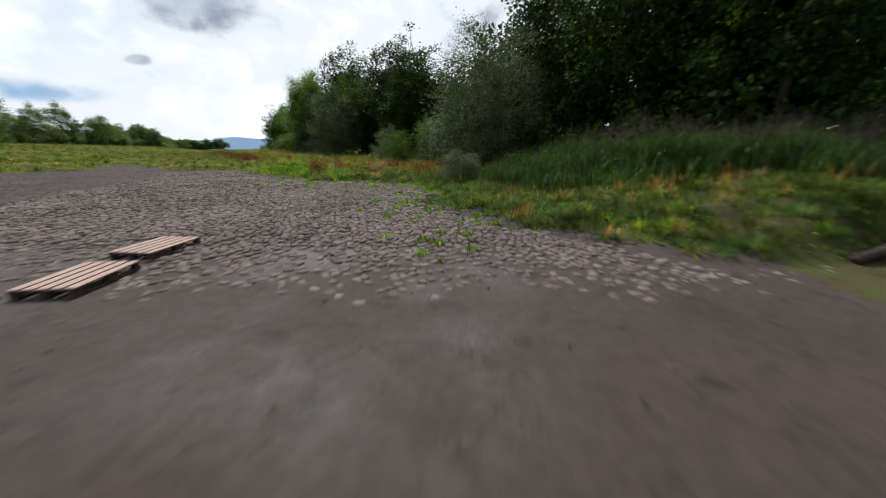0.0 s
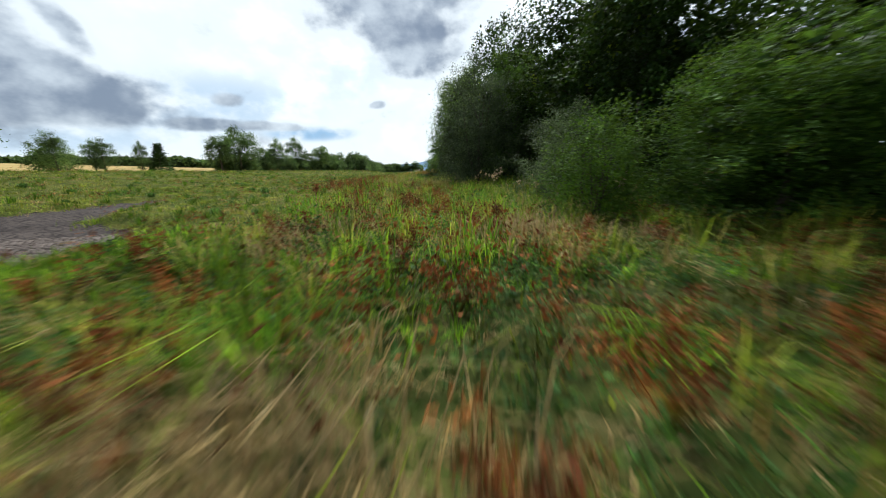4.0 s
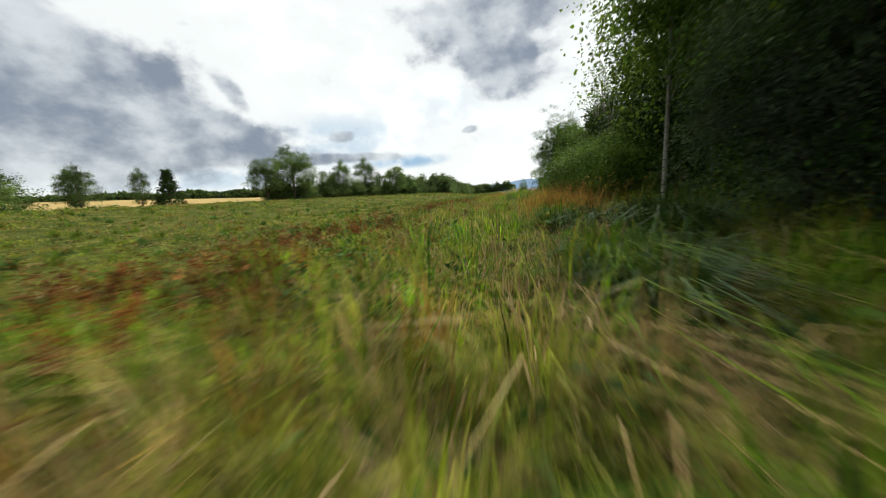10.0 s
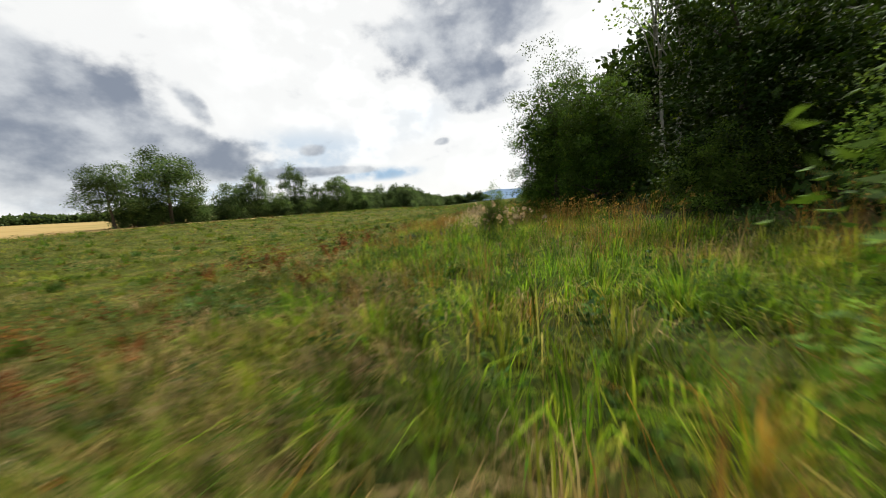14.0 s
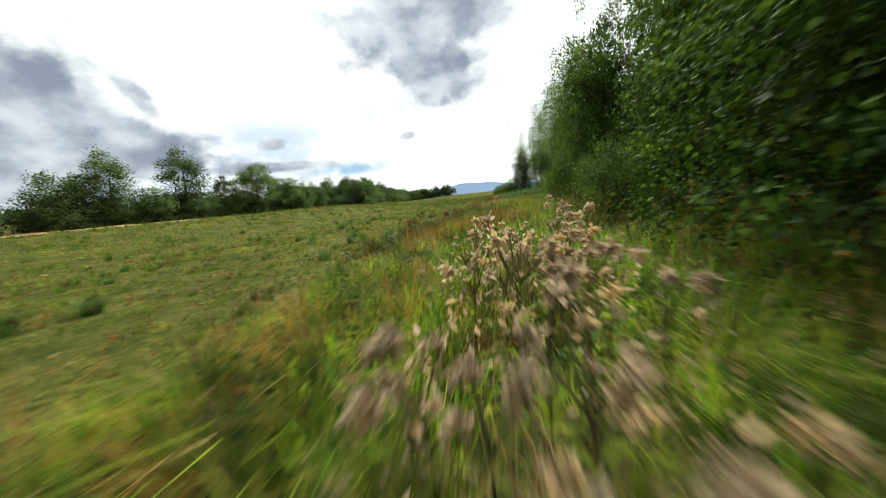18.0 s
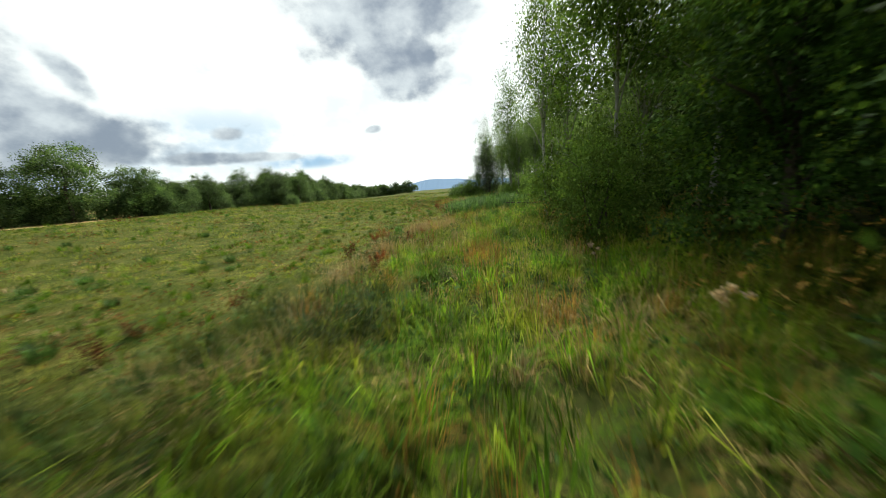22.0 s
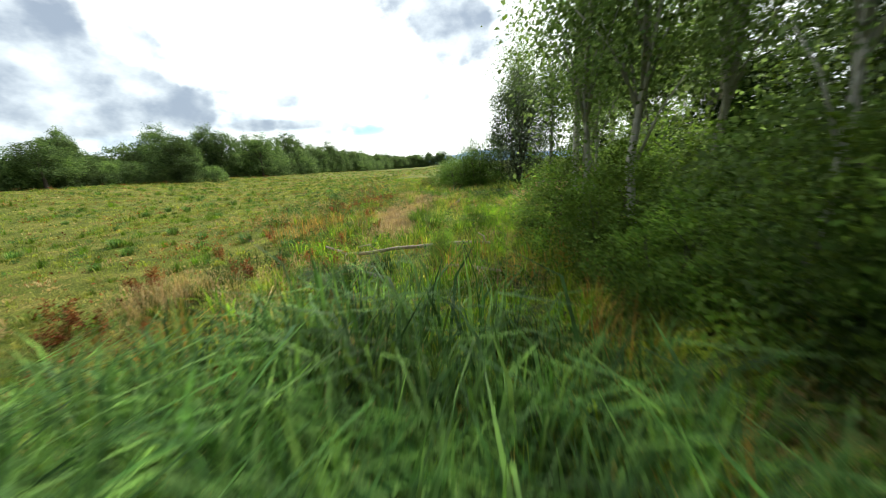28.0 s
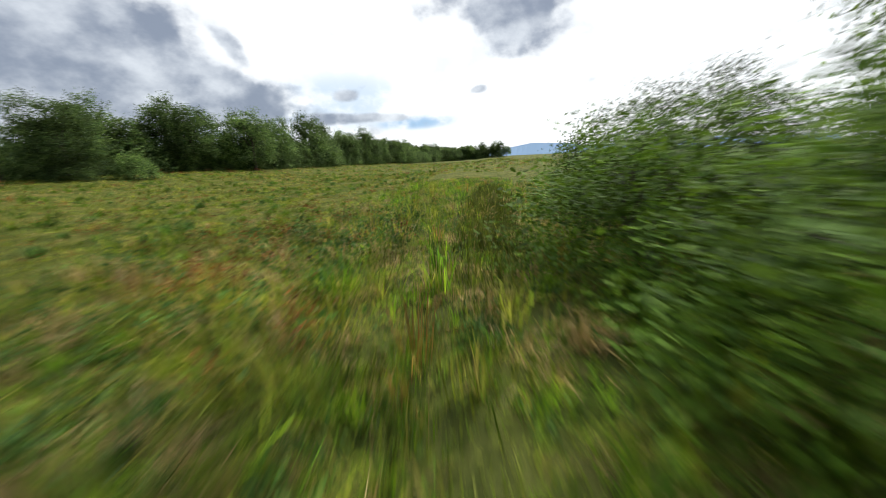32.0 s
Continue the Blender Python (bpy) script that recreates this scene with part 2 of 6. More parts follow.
def leaf_mat(name, cols, patch=None, patch_size=0.5, through=0.35, rough=0.7, tint=0.13, vary=0.0, mottle=((1.1, 0.45, 1.45), (4.0, 0.5, 1.4)), gloss=0.1):
    """Foliage: a colour for each blade or leaf, broad patches of another, light let through."""
    ma, nt, b = mat(name, rough)
    g = nt.nodes.new("ShaderNodeNewGeometry")
    col = stops(nt, cols, g.outputs["Random Per Island"])
    if patch:
        n = tex_noise(nt, patch_size, 3.0, 0.6, "World")
        f = stops(nt, ((0, 0, 0), (0, 0, 0), (0.75, 0.75, 0.75)), n, (0, 0.48, 0.68))
        col = mix_rgb(nt, f, col, patch)
    for size, lo, hi in mottle:
        col = mix_rgb(nt, 1.0, col, stops(nt, ((lo,) * 3, (1, 1, 1), (hi, hi, hi * 0.8)), tex_noise(nt, size, 3.0, 0.6, "World"), (0.36, 0.5, 0.64)), "MULTIPLY")
    if vary:
        o = nt.nodes.new("ShaderNodeObjectInfo")
        col = mix_rgb(nt, 1.0, col, stops(nt, ((1 - vary,) * 3, (1 + vary, 1 + vary * 0.9, 1 + vary * 0.6)), o.outputs["Random"]), "MULTIPLY")
    nt.links.new(col, b.inputs["Base Color"])
    b.inputs["Specular IOR Level"].default_value = gloss
    tr = nt.nodes.new("ShaderNodeBsdfTranslucent")
    nt.links.new(mix_rgb(nt, tint if cols[0][1] > cols[0][0] else 0.0, col, (0.26, 0.36, 0.012)), tr.inputs[0])
    mx = nt.nodes.new("ShaderNodeMixShader")
    mx.inputs[0].default_value = through
    out = nt.nodes["Material Output"]
    nt.links.new(b.outputs[0], mx.inputs[1])
    nt.links.new(tr.outputs[0], mx.inputs[2])
    nt.links.new(mx.outputs[0], out.inputs[0])
    return ma


def plain(name, c1, c2, scale=6.0, rough=0.8, bump_d=0.01, bump_s=0.5):
    ma, nt, b = mat(name, rough)
    n = tex_noise(nt, scale, 6.0, 0.6)
    nt.links.new(stops(nt, (c1, c2), n, (0.3, 0.7)), b.inputs["Base Color"])
    bump(nt, b, tex_noise(nt, scale * 4, 5.0, 0.65), bump_s, bump_d)
    return ma


GRASS = leaf_mat("meadow_grass", ((0.075, 0.14, 0.012), (0.15, 0.215, 0.018), (0.25, 0.285, 0.026), (0.085, 0.165, 0.018), (0.38, 0.31, 0.08)), (0.34, 0.28, 0.07), 0.55, 0.45)
TALL = leaf_mat("tall_grass", ((0.018, 0.046, 0.005), (0.10, 0.185, 0.012), (0.27, 0.34, 0.026), (0.050, 0.120, 0.014), (0.46, 0.37, 0.12)), (0.26, 0.24, 0.035), 0.6, 0.52)
LUSH = leaf_mat("lush_grass", ((0.026, 0.080, 0.009), (0.115, 0.250, 0.016), (0.26, 0.40, 0.024), (0.070, 0.180, 0.021)), None, 1, 0.52)
STEM = leaf_mat("weed_stems", ((0.13, 0.12, 0.045), (0.18, 0.15, 0.07), (0.10, 0.11, 0.035)), None, 1, 0.1)
STRAW = leaf_mat("straw", ((0.36, 0.25, 0.10), (0.47, 0.34, 0.16), (0.29, 0.19, 0.075), (0.54, 0.42, 0.23)), None, 1, 0.3, mottle=((1.1, 0.65, 1.12), (4.0, 0.7, 1.1)))
TUSSOCK = leaf_mat("tussock_leaves", ((0.030, 0.075, 0.008), (0.070, 0.145, 0.013), (0.130, 0.215, 0.022), (0.048, 0.105, 0.012)), None, 1, 0.45)
RUSTY = leaf_mat("rusty_grass", ((0.38, 0.19, 0.042), (0.46, 0.27, 0.07), (0.30, 0.165, 0.04), (0.40, 0.31, 0.085)), None, 1, 0.3)
YELLOW = leaf_mat("yellowing_grass", ((0.25, 0.30, 0.028), (0.37, 0.37, 0.06), (0.17, 0.25, 0.02), (0.42, 0.36, 0.10)), None, 1, 0.45)
TURF = leaf_mat("grazed_turf", ((0.120, 0.185, 0.026), (0.185, 0.235, 0.036), (0.250, 0.262, 0.060), (0.150, 0.212, 0.032)), (0.33, 0.27, 0.10), 0.32, 0.42, mottle=((0.35, 0.6, 1.35), (1.6, 0.6, 1.35)))
WEED = leaf_mat("meadow_weeds", ((0.030, 0.080, 0.020), (0.060, 0.135, 0.036), (0.095, 0.18, 0.05), (0.045, 0.10, 0.03)), None, 1, 0.35)
FRESH = leaf_mat("young_leaves", ((0.10, 0.19, 0.014), (0.16, 0.25, 0.02), (0.22, 0.27, 0.03)), None, 1, 0.45)
DOCK = leaf_mat("dock_seed", ((0.15, 0.040, 0.014), (0.22, 0.07, 0.022), (0.29, 0.11, 0.035), (0.12, 0.035, 0.014)), None, 1, 0.15)
DOCKLEAF = leaf_mat("dock_leaf", ((0.06, 0.12, 0.02), (0.16, 0.13, 0.03), (0.20, 0.08, 0.03)), None, 1, 0.3)
FLUFF = leaf_mat("seed_fluff", ((0.60, 0.44, 0.26), (0.70, 0.56, 0.38), (0.48, 0.33, 0.18)), None, 1, 0.5, mottle=((1.1, 0.65, 1.12), (4.0, 0.7, 1.1)))
PURPLE = leaf_mat("purple_flowers", ((0.24, 0.08, 0.20), (0.32, 0.13, 0.28), (0.18, 0.06, 0.15)), None, 1, 0.3)
REED = leaf_mat("reed_leaves", ((0.014, 0.046, 0.011), (0.066, 0.155, 0.036), (0.175, 0.300, 0.080), (0.038, 0.105, 0.030)), None, 1, 0.42, 0.5, gloss=0.12)
OLIVE = leaf_mat("olive_grass", ((0.030, 0.046, 0.008), (0.070, 0.085, 0.016), (0.115, 0.125, 0.026), (0.045, 0.062, 0.010)), None, 1, 0.35)
# Darker copy of the reed, with the wood's shade put into its colour.
SHADE_SEDGE = leaf_mat("dark_shade_reed_leaves", ((0.016, 0.044, 0.012), (0.038, 0.085, 0.020), (0.070, 0.130, 0.03), (0.025, 0.062, 0.018)), None, 1, 0.22, 0.6)
DEADREED = leaf_mat("dead_stems", ((0.16, 0.12, 0.11), (0.22, 0.17, 0.15), (0.12, 0.09, 0.08)), None, 1, 0.15)
# Oak in two tones: shade painted into the first, sunlight into the second.
OAK = leaf_mat("shade_toned_oak_leaves", ((0.009, 0.024, 0.005), (0.018, 0.044, 0.008), (0.035, 0.070, 0.011), (0.013, 0.033, 0.007)), None, 1, 0.2, mottle=((0.7, 0.5, 1.6), (2.2, 0.5, 1.5)))
OAKNEAR = leaf_mat("sun_toned_oak_leaves", ((0.018, 0.048, 0.010), (0.042, 0.092, 0.017), (0.080, 0.150, 0.026), (0.026, 0.064, 0.013)), None, 1, 0.38, tint=0.17, mottle=((0.9, 0.4, 1.7), (2.6, 0.45, 1.6)))
WILLOW = leaf_mat("willow_leaves", ((0.048, 0.074, 0.040), (0.080, 0.112, 0.060), (0.112, 0.146, 0.080), (0.036, 0.060, 0.030)), None, 1, 0.28, mottle=((0.7, 0.45, 1.5), (2.2, 0.45, 1.45)))
SALLOW = leaf_mat("sallow_leaves", ((0.040, 0.095, 0.012), (0.075, 0.145, 0.018), (0.11, 0.19, 0.024), (0.05, 0.105, 0.018)), None, 1, 0.34, mottle=((0.7, 0.5, 1.6), (2.2, 0.5, 1.5)))
BIRCH = leaf_mat("birch_leaves", ((0.050, 0.112, 0.020), (0.104, 0.188, 0.036), (0.17, 0.255, 0.054), (0.064, 0.132, 0.028)), None, 1, 0.5, tint=0.25, mottle=((0.7, 0.45, 1.6), (2.2, 0.45, 1.5)))
ASPENLEAF = leaf_mat("aspen_leaves", ((0.068, 0.126, 0.038), (0.135, 0.210, 0.072), (0.215, 0.295, 0.120), (0.092, 0.158, 0.052)), None, 1, 0.54, tint=0.2, mottle=((0.7, 0.5, 1.5), (2.2, 0.5, 1.45)))
FARLEAF = leaf_mat("hedge_leaves", ((0.034, 0.078, 0.028), (0.088, 0.150, 0.052), (0.162, 0.232, 0.088), (0.055, 0.106, 0.040)), None, 1, 0.36, tint=0.10, vary=0.32, mottle=((0.25, 0.5, 1.4), (1.2, 0.45, 1.5)))
BARK = plain("grey_bark", (0.05, 0.042, 0.034), (0.12, 0.10, 0.08), 9.0, 0.9, 0.02, 0.8)
PALE_BARK = plain("pale_bark", (0.24, 0.23, 0.20), (0.42, 0.41, 0.37), 5.0, 0.8, 0.01, 0.5)


def banded_bark():
    ma, nt, b = mat("banded_pale_bark", 0.75)
    tc = nt.nodes.new("ShaderNodeTexCoord")
    mp = nt.nodes.new("ShaderNodeMapping")
    mp.inputs["Scale"].default_value = (3.0, 3.0, 11.0)
    nt.links.new(tc.outputs["Object"], mp.inputs[0])
    n = nt.nodes.new("ShaderNodeTexNoise")
    nt.links.new(mp.outputs[0], n.inputs["Vector"])
    n.inputs["Scale"].default_value, n.inputs["Detail"].default_value = 1.6, 5.0
    col = stops(nt, ((0.05, 0.045, 0.04), (0.30, 0.29, 0.26), (0.50, 0.49, 0.45)), n.outputs[0], (0.33, 0.44, 0.66))
    nt.links.new(col, b.inputs["Base Color"])
    bump(nt, b, n.outputs[0], 0.6, 0.01)
    return ma


BIRCHBARK = banded_bark()
DEADWOOD = plain("dead_wood", (0.17, 0.13, 0.10), (0.36, 0.30, 0.24), 12.0, 0.85, 0.01, 0.7)
DARKWOOD = plain("dark_dead_wood", (0.04, 0.032, 0.026), (0.10, 0.08, 0.065), 12.0, 0.9, 0.01, 0.7)
PALLETWOOD = plain("weathered_planks", (0.30, 0.20, 0.17), (0.44, 0.32, 0.27), 14.0, 0.8, 0.004, 0.4)
HAY = plain("old_hay", (0.17, 0.10, 0.055), (0.33, 0.21, 0.115), 18.0, 0.95, 0.03, 0.9)
ASH = plain("pale_ash", (0.22, 0.20, 0.19), (0.50, 0.47, 0.44), 25.0, 0.95, 0.01, 0.8)
CHAR = plain("charred_ground", (0.025, 0.022, 0.02), (0.07, 0.06, 0.05), 15.0, 0.95, 0.01, 0.8)
WHITE = plain("white_petals", (0.72, 0.71, 0.68), (0.82, 0.82, 0.80), 20.0, 0.6, 0.001, 0.1)
BLUE = plain("blue_scrap", (0.03, 0.12, 0.35), (0.05, 0.17, 0.42), 8.0, 0.5, 0.002, 0.2)


def ground_material():
    ma, nt, b = mat("meadow_soil", 0.95)
    n1 = tex_noise(nt, 0.8, 7.0, 0.68)
    n2 = tex_noise(nt, 5.0, 9.0, 0.75)
    n3 = tex_noise(nt, 26.0, 4.0, 0.7)
    a = stops(nt, ((0.024, 0.040, 0.005), (0.090, 0.105, 0.014), (0.23, 0.185, 0.055)), n1, (0.36, 0.5, 0.66))
    c = stops(nt, ((0.012, 0.020, 0.003), (0.075, 0.092, 0.014), (0.20, 0.165, 0.05)), n2, (0.32, 0.52, 0.72))
    col = mix_rgb(nt, 0.55, a, c)
    col = mix_rgb(nt, 1.0, col, stops(nt, ((0.3, 0.32, 0.25), (1, 1, 1), (1.5, 1.45, 1.3)), n3, (0.36, 0.5, 0.66)), "MULTIPLY")
    nt.links.new(col, b.inputs["Base Color"])
    bump(nt, b, n3, 1.0, 0.08)
    return ma


def mud_material(name, lo, mid, hi, rough_lo, cracks=False):
    ma, nt, b = mat(name, 0.8)
    n1 = tex_noise(nt, 0.45, 6.0, 0.62, "World")
    n2 = tex_noise(nt, 9.0, 6.0, 0.65, "World")
    a = stops(nt, (lo, mid, hi), n1, (0.34, 0.5, 0.66))
    col = mix_rgb(nt, 0.45, a, stops(nt, (lo, hi), n2, (0.34, 0.66)))
    spots = tex_noise(nt, 2.6, 4.0, 0.7, "World")
    col = mix_rgb(nt, stops(nt, ((0.8, 0.8, 0.8), (0, 0, 0)), spots, (0.36, 0.44)), col, lo)
    g = nt.nodes.new("ShaderNodeNewGeometry")
    if cracks:
        v = nt.nodes.new("ShaderNodeTexVoronoi")
        v.feature = "DISTANCE_TO_EDGE"
        v.inputs["Scale"].default_value = 4.5 / UNIT
        nt.links.new(g.outputs["Position"], v.inputs["Vector"])
        col = mix_rgb(nt, stops(nt, ((1, 1, 1), (0, 0, 0)), v.outputs["Distance"], (0.02, 0.10)), col, (0.012, 0.009, 0.008))
    else:
        o = nt.nodes.new("ShaderNodeObjectInfo")
        col = mix_rgb(nt, 0.42, col, stops(nt, (lo, hi), g.outputs["Random Per Island"]))
        col = mix_rgb(nt, 0.20, col, stops(nt, (lo, hi), o.outputs["Random"]))
    nt.links.new(col, b.inputs["Base Color"])
    nt.links.new(stops(nt, ((rough_lo,) * 3, (0.9, 0.9, 0.9)), n1, (0.36, 0.55)), b.inputs["Roughness"])
    b.inputs["Specular IOR Level"].default_value = 0.22 if rough_lo < 0.6 else 0.08
    bump(nt, b, n2, 0.7, 0.03)
    return ma


def field_material():
    ma, nt, b = mat("ripe_field", 0.95)
    n1 = tex_noise(nt, 0.06, 6.0, 0.6)
    nt.links.new(stops(nt, ((0.32, 0.22, 0.075), (0.42, 0.30, 0.12), (0.24, 0.21, 0.07)), n1, (0.3, 0.5, 0.7)), b.inputs["Base Color"])
    return ma


def litter_material():
    ma, nt, b = mat("woodland_litter", 0.95)
    n1 = tex_noise(nt, 1.2, 6.0, 0.65)
    nt.links.new(stops(nt, ((0.03, 0.026, 0.014), (0.06, 0.055, 0.022), (0.045, 0.07, 0.018)), n1, (0.3, 0.5, 0.7)), b.inputs["Base Color"])
    bump(nt, b, n1, 0.8, 0.1)
    return ma


# Ground below the tall grass: its shade is painted into this dark colour.
SHADE_THATCH = plain("shade_dark_thatch", (0.020, 0.032, 0.006), (0.085, 0.092, 0.022), 4.0, 0.95, 0.05, 0.8)
SOIL, FIELD, LITTER = ground_material(), field_material(), litter_material()
MUD = mud_material("wet_mud", (0.009, 0.0065, 0.0055), (0.043, 0.031, 0.026), (0.092, 0.068, 0.057), 0.48)
DRYMUD = mud_material("dry_mud_plates", (0.050, 0.040, 0.036), (0.135, 0.106, 0.092), (0.240, 0.195, 0.172), 0.85)
DRYBED = mud_material("dry_pond_bed", (0.036, 0.028, 0.025), (0.072, 0.056, 0.050), (0.115, 0.092, 0.082), 0.85, True)


# ---- mesh helpers ----
def mesh_of(name, verts, loops, totals, mats, smooth_on=False, which=None):
    me = bpy.data.meshes.new(name)
    verts = np.ascontiguousarray(verts, np.float32).reshape(-1, 3)
    totals = np.asarray(totals, np.int32)
    me.vertices.add(len(verts))
    me.vertices.foreach_set("co", verts.ravel())
    me.loops.add(int(totals.sum()))
    me.loops.foreach_set("vertex_index", np.asarray(loops, np.int32).ravel())
    me.polygons.add(len(totals))
    starts = np.zeros(len(totals), np.int32)
    starts[1:] = np.cumsum(totals)[:-1]
    me.polygons.foreach_set("loop_start", starts)
    if which is not None:
        me.polygons.foreach_set("material_index", np.asarray(which, np.int32))
    if smooth_on:
        me.polygons.foreach_set("use_smooth", np.ones(len(totals), bool))
    for ma in (mats if isinstance(mats, (list, tuple)) else (mats,)):
        me.materials.append(ma)
    me.update(calc_edges=True)
    return me


def part(name, data, parent, label=""):
    ob = new(name, data)
    ob.parent = parent
    return tagged(ob, label)


def blade_arrays(base, height, width, heading, lean, droop=0.35):
    """Tapering bent blades: five corners each."""
    n = len(base)
    dx, dy = np.cos(heading), np.sin(heading)
    sx, sy = -dy * width / 2, dx * width / 2
    V = np.zeros((n, 5, 3))
    for i, (f, out, up) in enumerate(((0, 0, 0), (0, 0, 0), (0.62, 0.32, 0.62), (0.62, 0.32, 0.62), (1, 1, 1))):
        o = lean * out * height
        V[:, i, 0] = base[:, 0] + dx * o
        V[:, i, 1] = base[:, 1] + dy * o
        V[:, i, 2] = base[:, 2] + height * (up - (droop * lean * out if i == 4 else 0))
    for i, s in ((0, -1), (1, 1), (2, -0.8), (3, 0.8)):
        V[:, i, 0] += s * sx
        V[:, i, 1] += s * sy
    return V


def blades_mesh(name, V, material):
    n = len(V)
    o = (np.arange(n) * 5)[:, None]
    loops = (o + np.array([0, 1, 3, 2, 2, 3, 4])[None]).ravel()
    return mesh_of(name, V, loops, np.tile((4, 3), n), material)


def leaves_arrays(C, D, size, wide, rng, fold=0.18, flat=0.0):
    """Four-cornered leaves at C, pointing about D; flat: how far their upper sides face the sky."""
    n = len(C)
    D = D / np.linalg.norm(D, axis=1, keepdims=True)
    S = np.cross(D, rng.normal(size=(n, 3)) + np.array([0, 0, flat]))
    S /= np.linalg.norm(S, axis=1, keepdims=True)
    U = np.cross(D, S)
    L = size[:, None]
    V = np.zeros((n, 4, 3))
    V[:, 0] = C
    V[:, 1] = C + D * L * 0.45 + S * L * wide + U * L * fold
    V[:, 2] = C + D * L
    V[:, 3] = C + D * L * 0.45 - S * L * wide + U * L * fold
    return V


def leaves_mesh(name, V, material):
    n = len(V)
    return mesh_of(name, V, np.arange(n * 4), np.full(n, 4), material)


def tube(points, radii, sides=7, wob=0.0, rng=None):
    """Corners and faces of a tapering round limb along points."""
    V, F = [], []
    pts = [Vector(p) for p in points]
    for i, (p, r) in enumerate(zip(pts, radii)):
        t = (pts[min(i + 1, len(pts) - 1)] - pts[max(i - 1, 0)]).normalized()
        a = t.orthogonal().normalized()
        b = t.cross(a)
        for k in range(sides):
            an = 2 * math.pi * k / sides
            q = r * (1 + (wob * (rng.rand() - 0.5) if rng is not None else 0))
            V.append(p + (a * math.cos(an) + b * math.sin(an)) * q)
    for i in range(len(pts) - 1):
        for k in range(sides):
            k2 = (k + 1) % sides
            F.append((i * sides + k, i * sides + k2, (i + 1) * sides + k2, (i + 1) * sides + k))
    F.append(tuple(range(sides))[::-1])
    F.append(tuple((len(pts) - 1) * sides + k for k in range(sides)))
    return V, F


def join_tubes(name, tubes, material):
    V, F = [], []
    for v, f in tubes:
        o = len(V)
        V += v
        F += [tuple(i + o for i in q) for q in f]
    me = bpy.data.meshes.new(name)
    me.from_pydata([tuple(v) for v in V], [], F)
    me.materials.append(material)
    me.polygons.foreach_set("use_smooth", np.ones(len(F), bool))
    return me


# ---- the ground, one sheet to the horizon ----
def build_ground():
    xs = np.unique(np.concatenate([np.linspace(-3000, -150, 14), np.linspace(-150, -45, 22), np.linspace(-45, -18, 36), np.linspace(-18, 3, 150), np.linspace(3, 70, 90), np.linspace(70, 160, 20), np.linspace(160, 3000, 14)]))
    ys = np.unique(np.concatenate([np.linspace(-3000, -80, 14), np.linspace(-80, -32, 16), np.linspace(-32, 16, 300), np.linspace(16, 150, 180), np.linspace(150, 420, 60), np.linspace(420, 4000, 14)]))
    X, Y = np.meshgrid(xs, ys)
    Z = land(X, Y)
    nx, ny = len(xs), len(ys)
    idx = np.arange(nx * ny).reshape(ny, nx)
    Q = np.stack([idx[:-1, :-1], idx[:-1, 1:], idx[1:, 1:], idx[1:, :-1]], -1).reshape(-1, 4)
    cx = (X[:-1, :-1] + X[1:, 1:]).ravel() / 2
    cy = (Y[:-1, :-1] + Y[1:, 1:]).ravel() / 2
    d = cx - track_x(cy)
    which = np.zeros(len(Q), int)
    # strip under the tall grass gets the ground with shade painted in
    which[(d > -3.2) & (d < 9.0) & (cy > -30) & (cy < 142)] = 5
    edge = in_pond(cx, cy) + 0.3 * (wave(cx, cy, 0.9, 71) - 0.5)
    which[edge > -0.28] = 1
    which[(edge > -0.28) & (cy + 0.96 * (cx + 8.3) + 19.9 > 1.5)] = 4
    which[(d < -41 - 4 * wave(cx, cy, 20, 9)) & (cy > 2 + 26 * wave(cx, cy, 40, 10) - 0.25 * (cx + 45))] = 2
    which[(d > 5.5) & (d < 30 + 10 * wave(cx, cy, 22, 13)) & (cy < 112 + 8 * wave(cx, cy, 9, 14))] = 3
    me = mesh_of("ground", np.stack([X, Y, Z], -1), Q, np.full(len(Q), 4), [SOIL, MUD, FIELD, LITTER, DRYBED, SHADE_THATCH], True, which)
    return tagged(new("ground", me), "wet meadow ground with a drained muddy pond bed", "ground", kind="structure")


build_ground()


# ---- trees ----
def crown_points(rng, clumps, per, rx, rz, z0, spread, shape="round", inner=0.25):
    """Leaf places gathered in clumps over a lumpy crown."""
    C = []
    for i in range(clumps):
        v = rng.normal(size=3)
        v /= np.linalg.norm(v)
        if shape == "round" and v[2] < -0.55:
            v[2] *= -0.6
        r = 1.0 - inner * rng.rand() ** 0.6 if rng.rand() > 0.16 else rng.uniform(0.3, 0.8)
        lump = 1 + 0.17 * math.sin(3.1 * v[0] + 2.3 * v[1] * 2 + 5 * rx) + 0.13 * math.sin(7 * v[2] + 4 * v[0])
        p = v * r * lump
        if shape == "cone":
            h = rng.rand() ** 1.3
            a = rng.uniform(0, 6.28)
            q = (1 - h) * (0.55 + 0.45 * rng.rand())
            p = np.array([q * math.cos(a), q * math.sin(a), h * 2 - 1])
        if shape == "tall":
            p[0] *= 1 - 0.35 * p[2]
            p[1] *= 1 - 0.35 * p[2]
        if shape == "bush":
            p[2] = abs(p[2]) * 2 - 1 if rng.rand() < 0.75 else p[2]
        C.append(p)
    C = np.array(C)
    P = np.repeat(C, per, 0) * np.array([rx, rx, rz]) + rng.normal(size=(clumps * per, 3)) * np.array([spread, spread, spread * 0.7])
    P[:, 2] += z0 + rz
    out = np.repeat(C, per, 0) + rng.normal(size=(clumps * per, 3)) * 0.8
    out[:, 2] -= 0.25
    return P, out, C * np.array([rx, rx, rz]) + np.array([0, 0, z0 + rz])


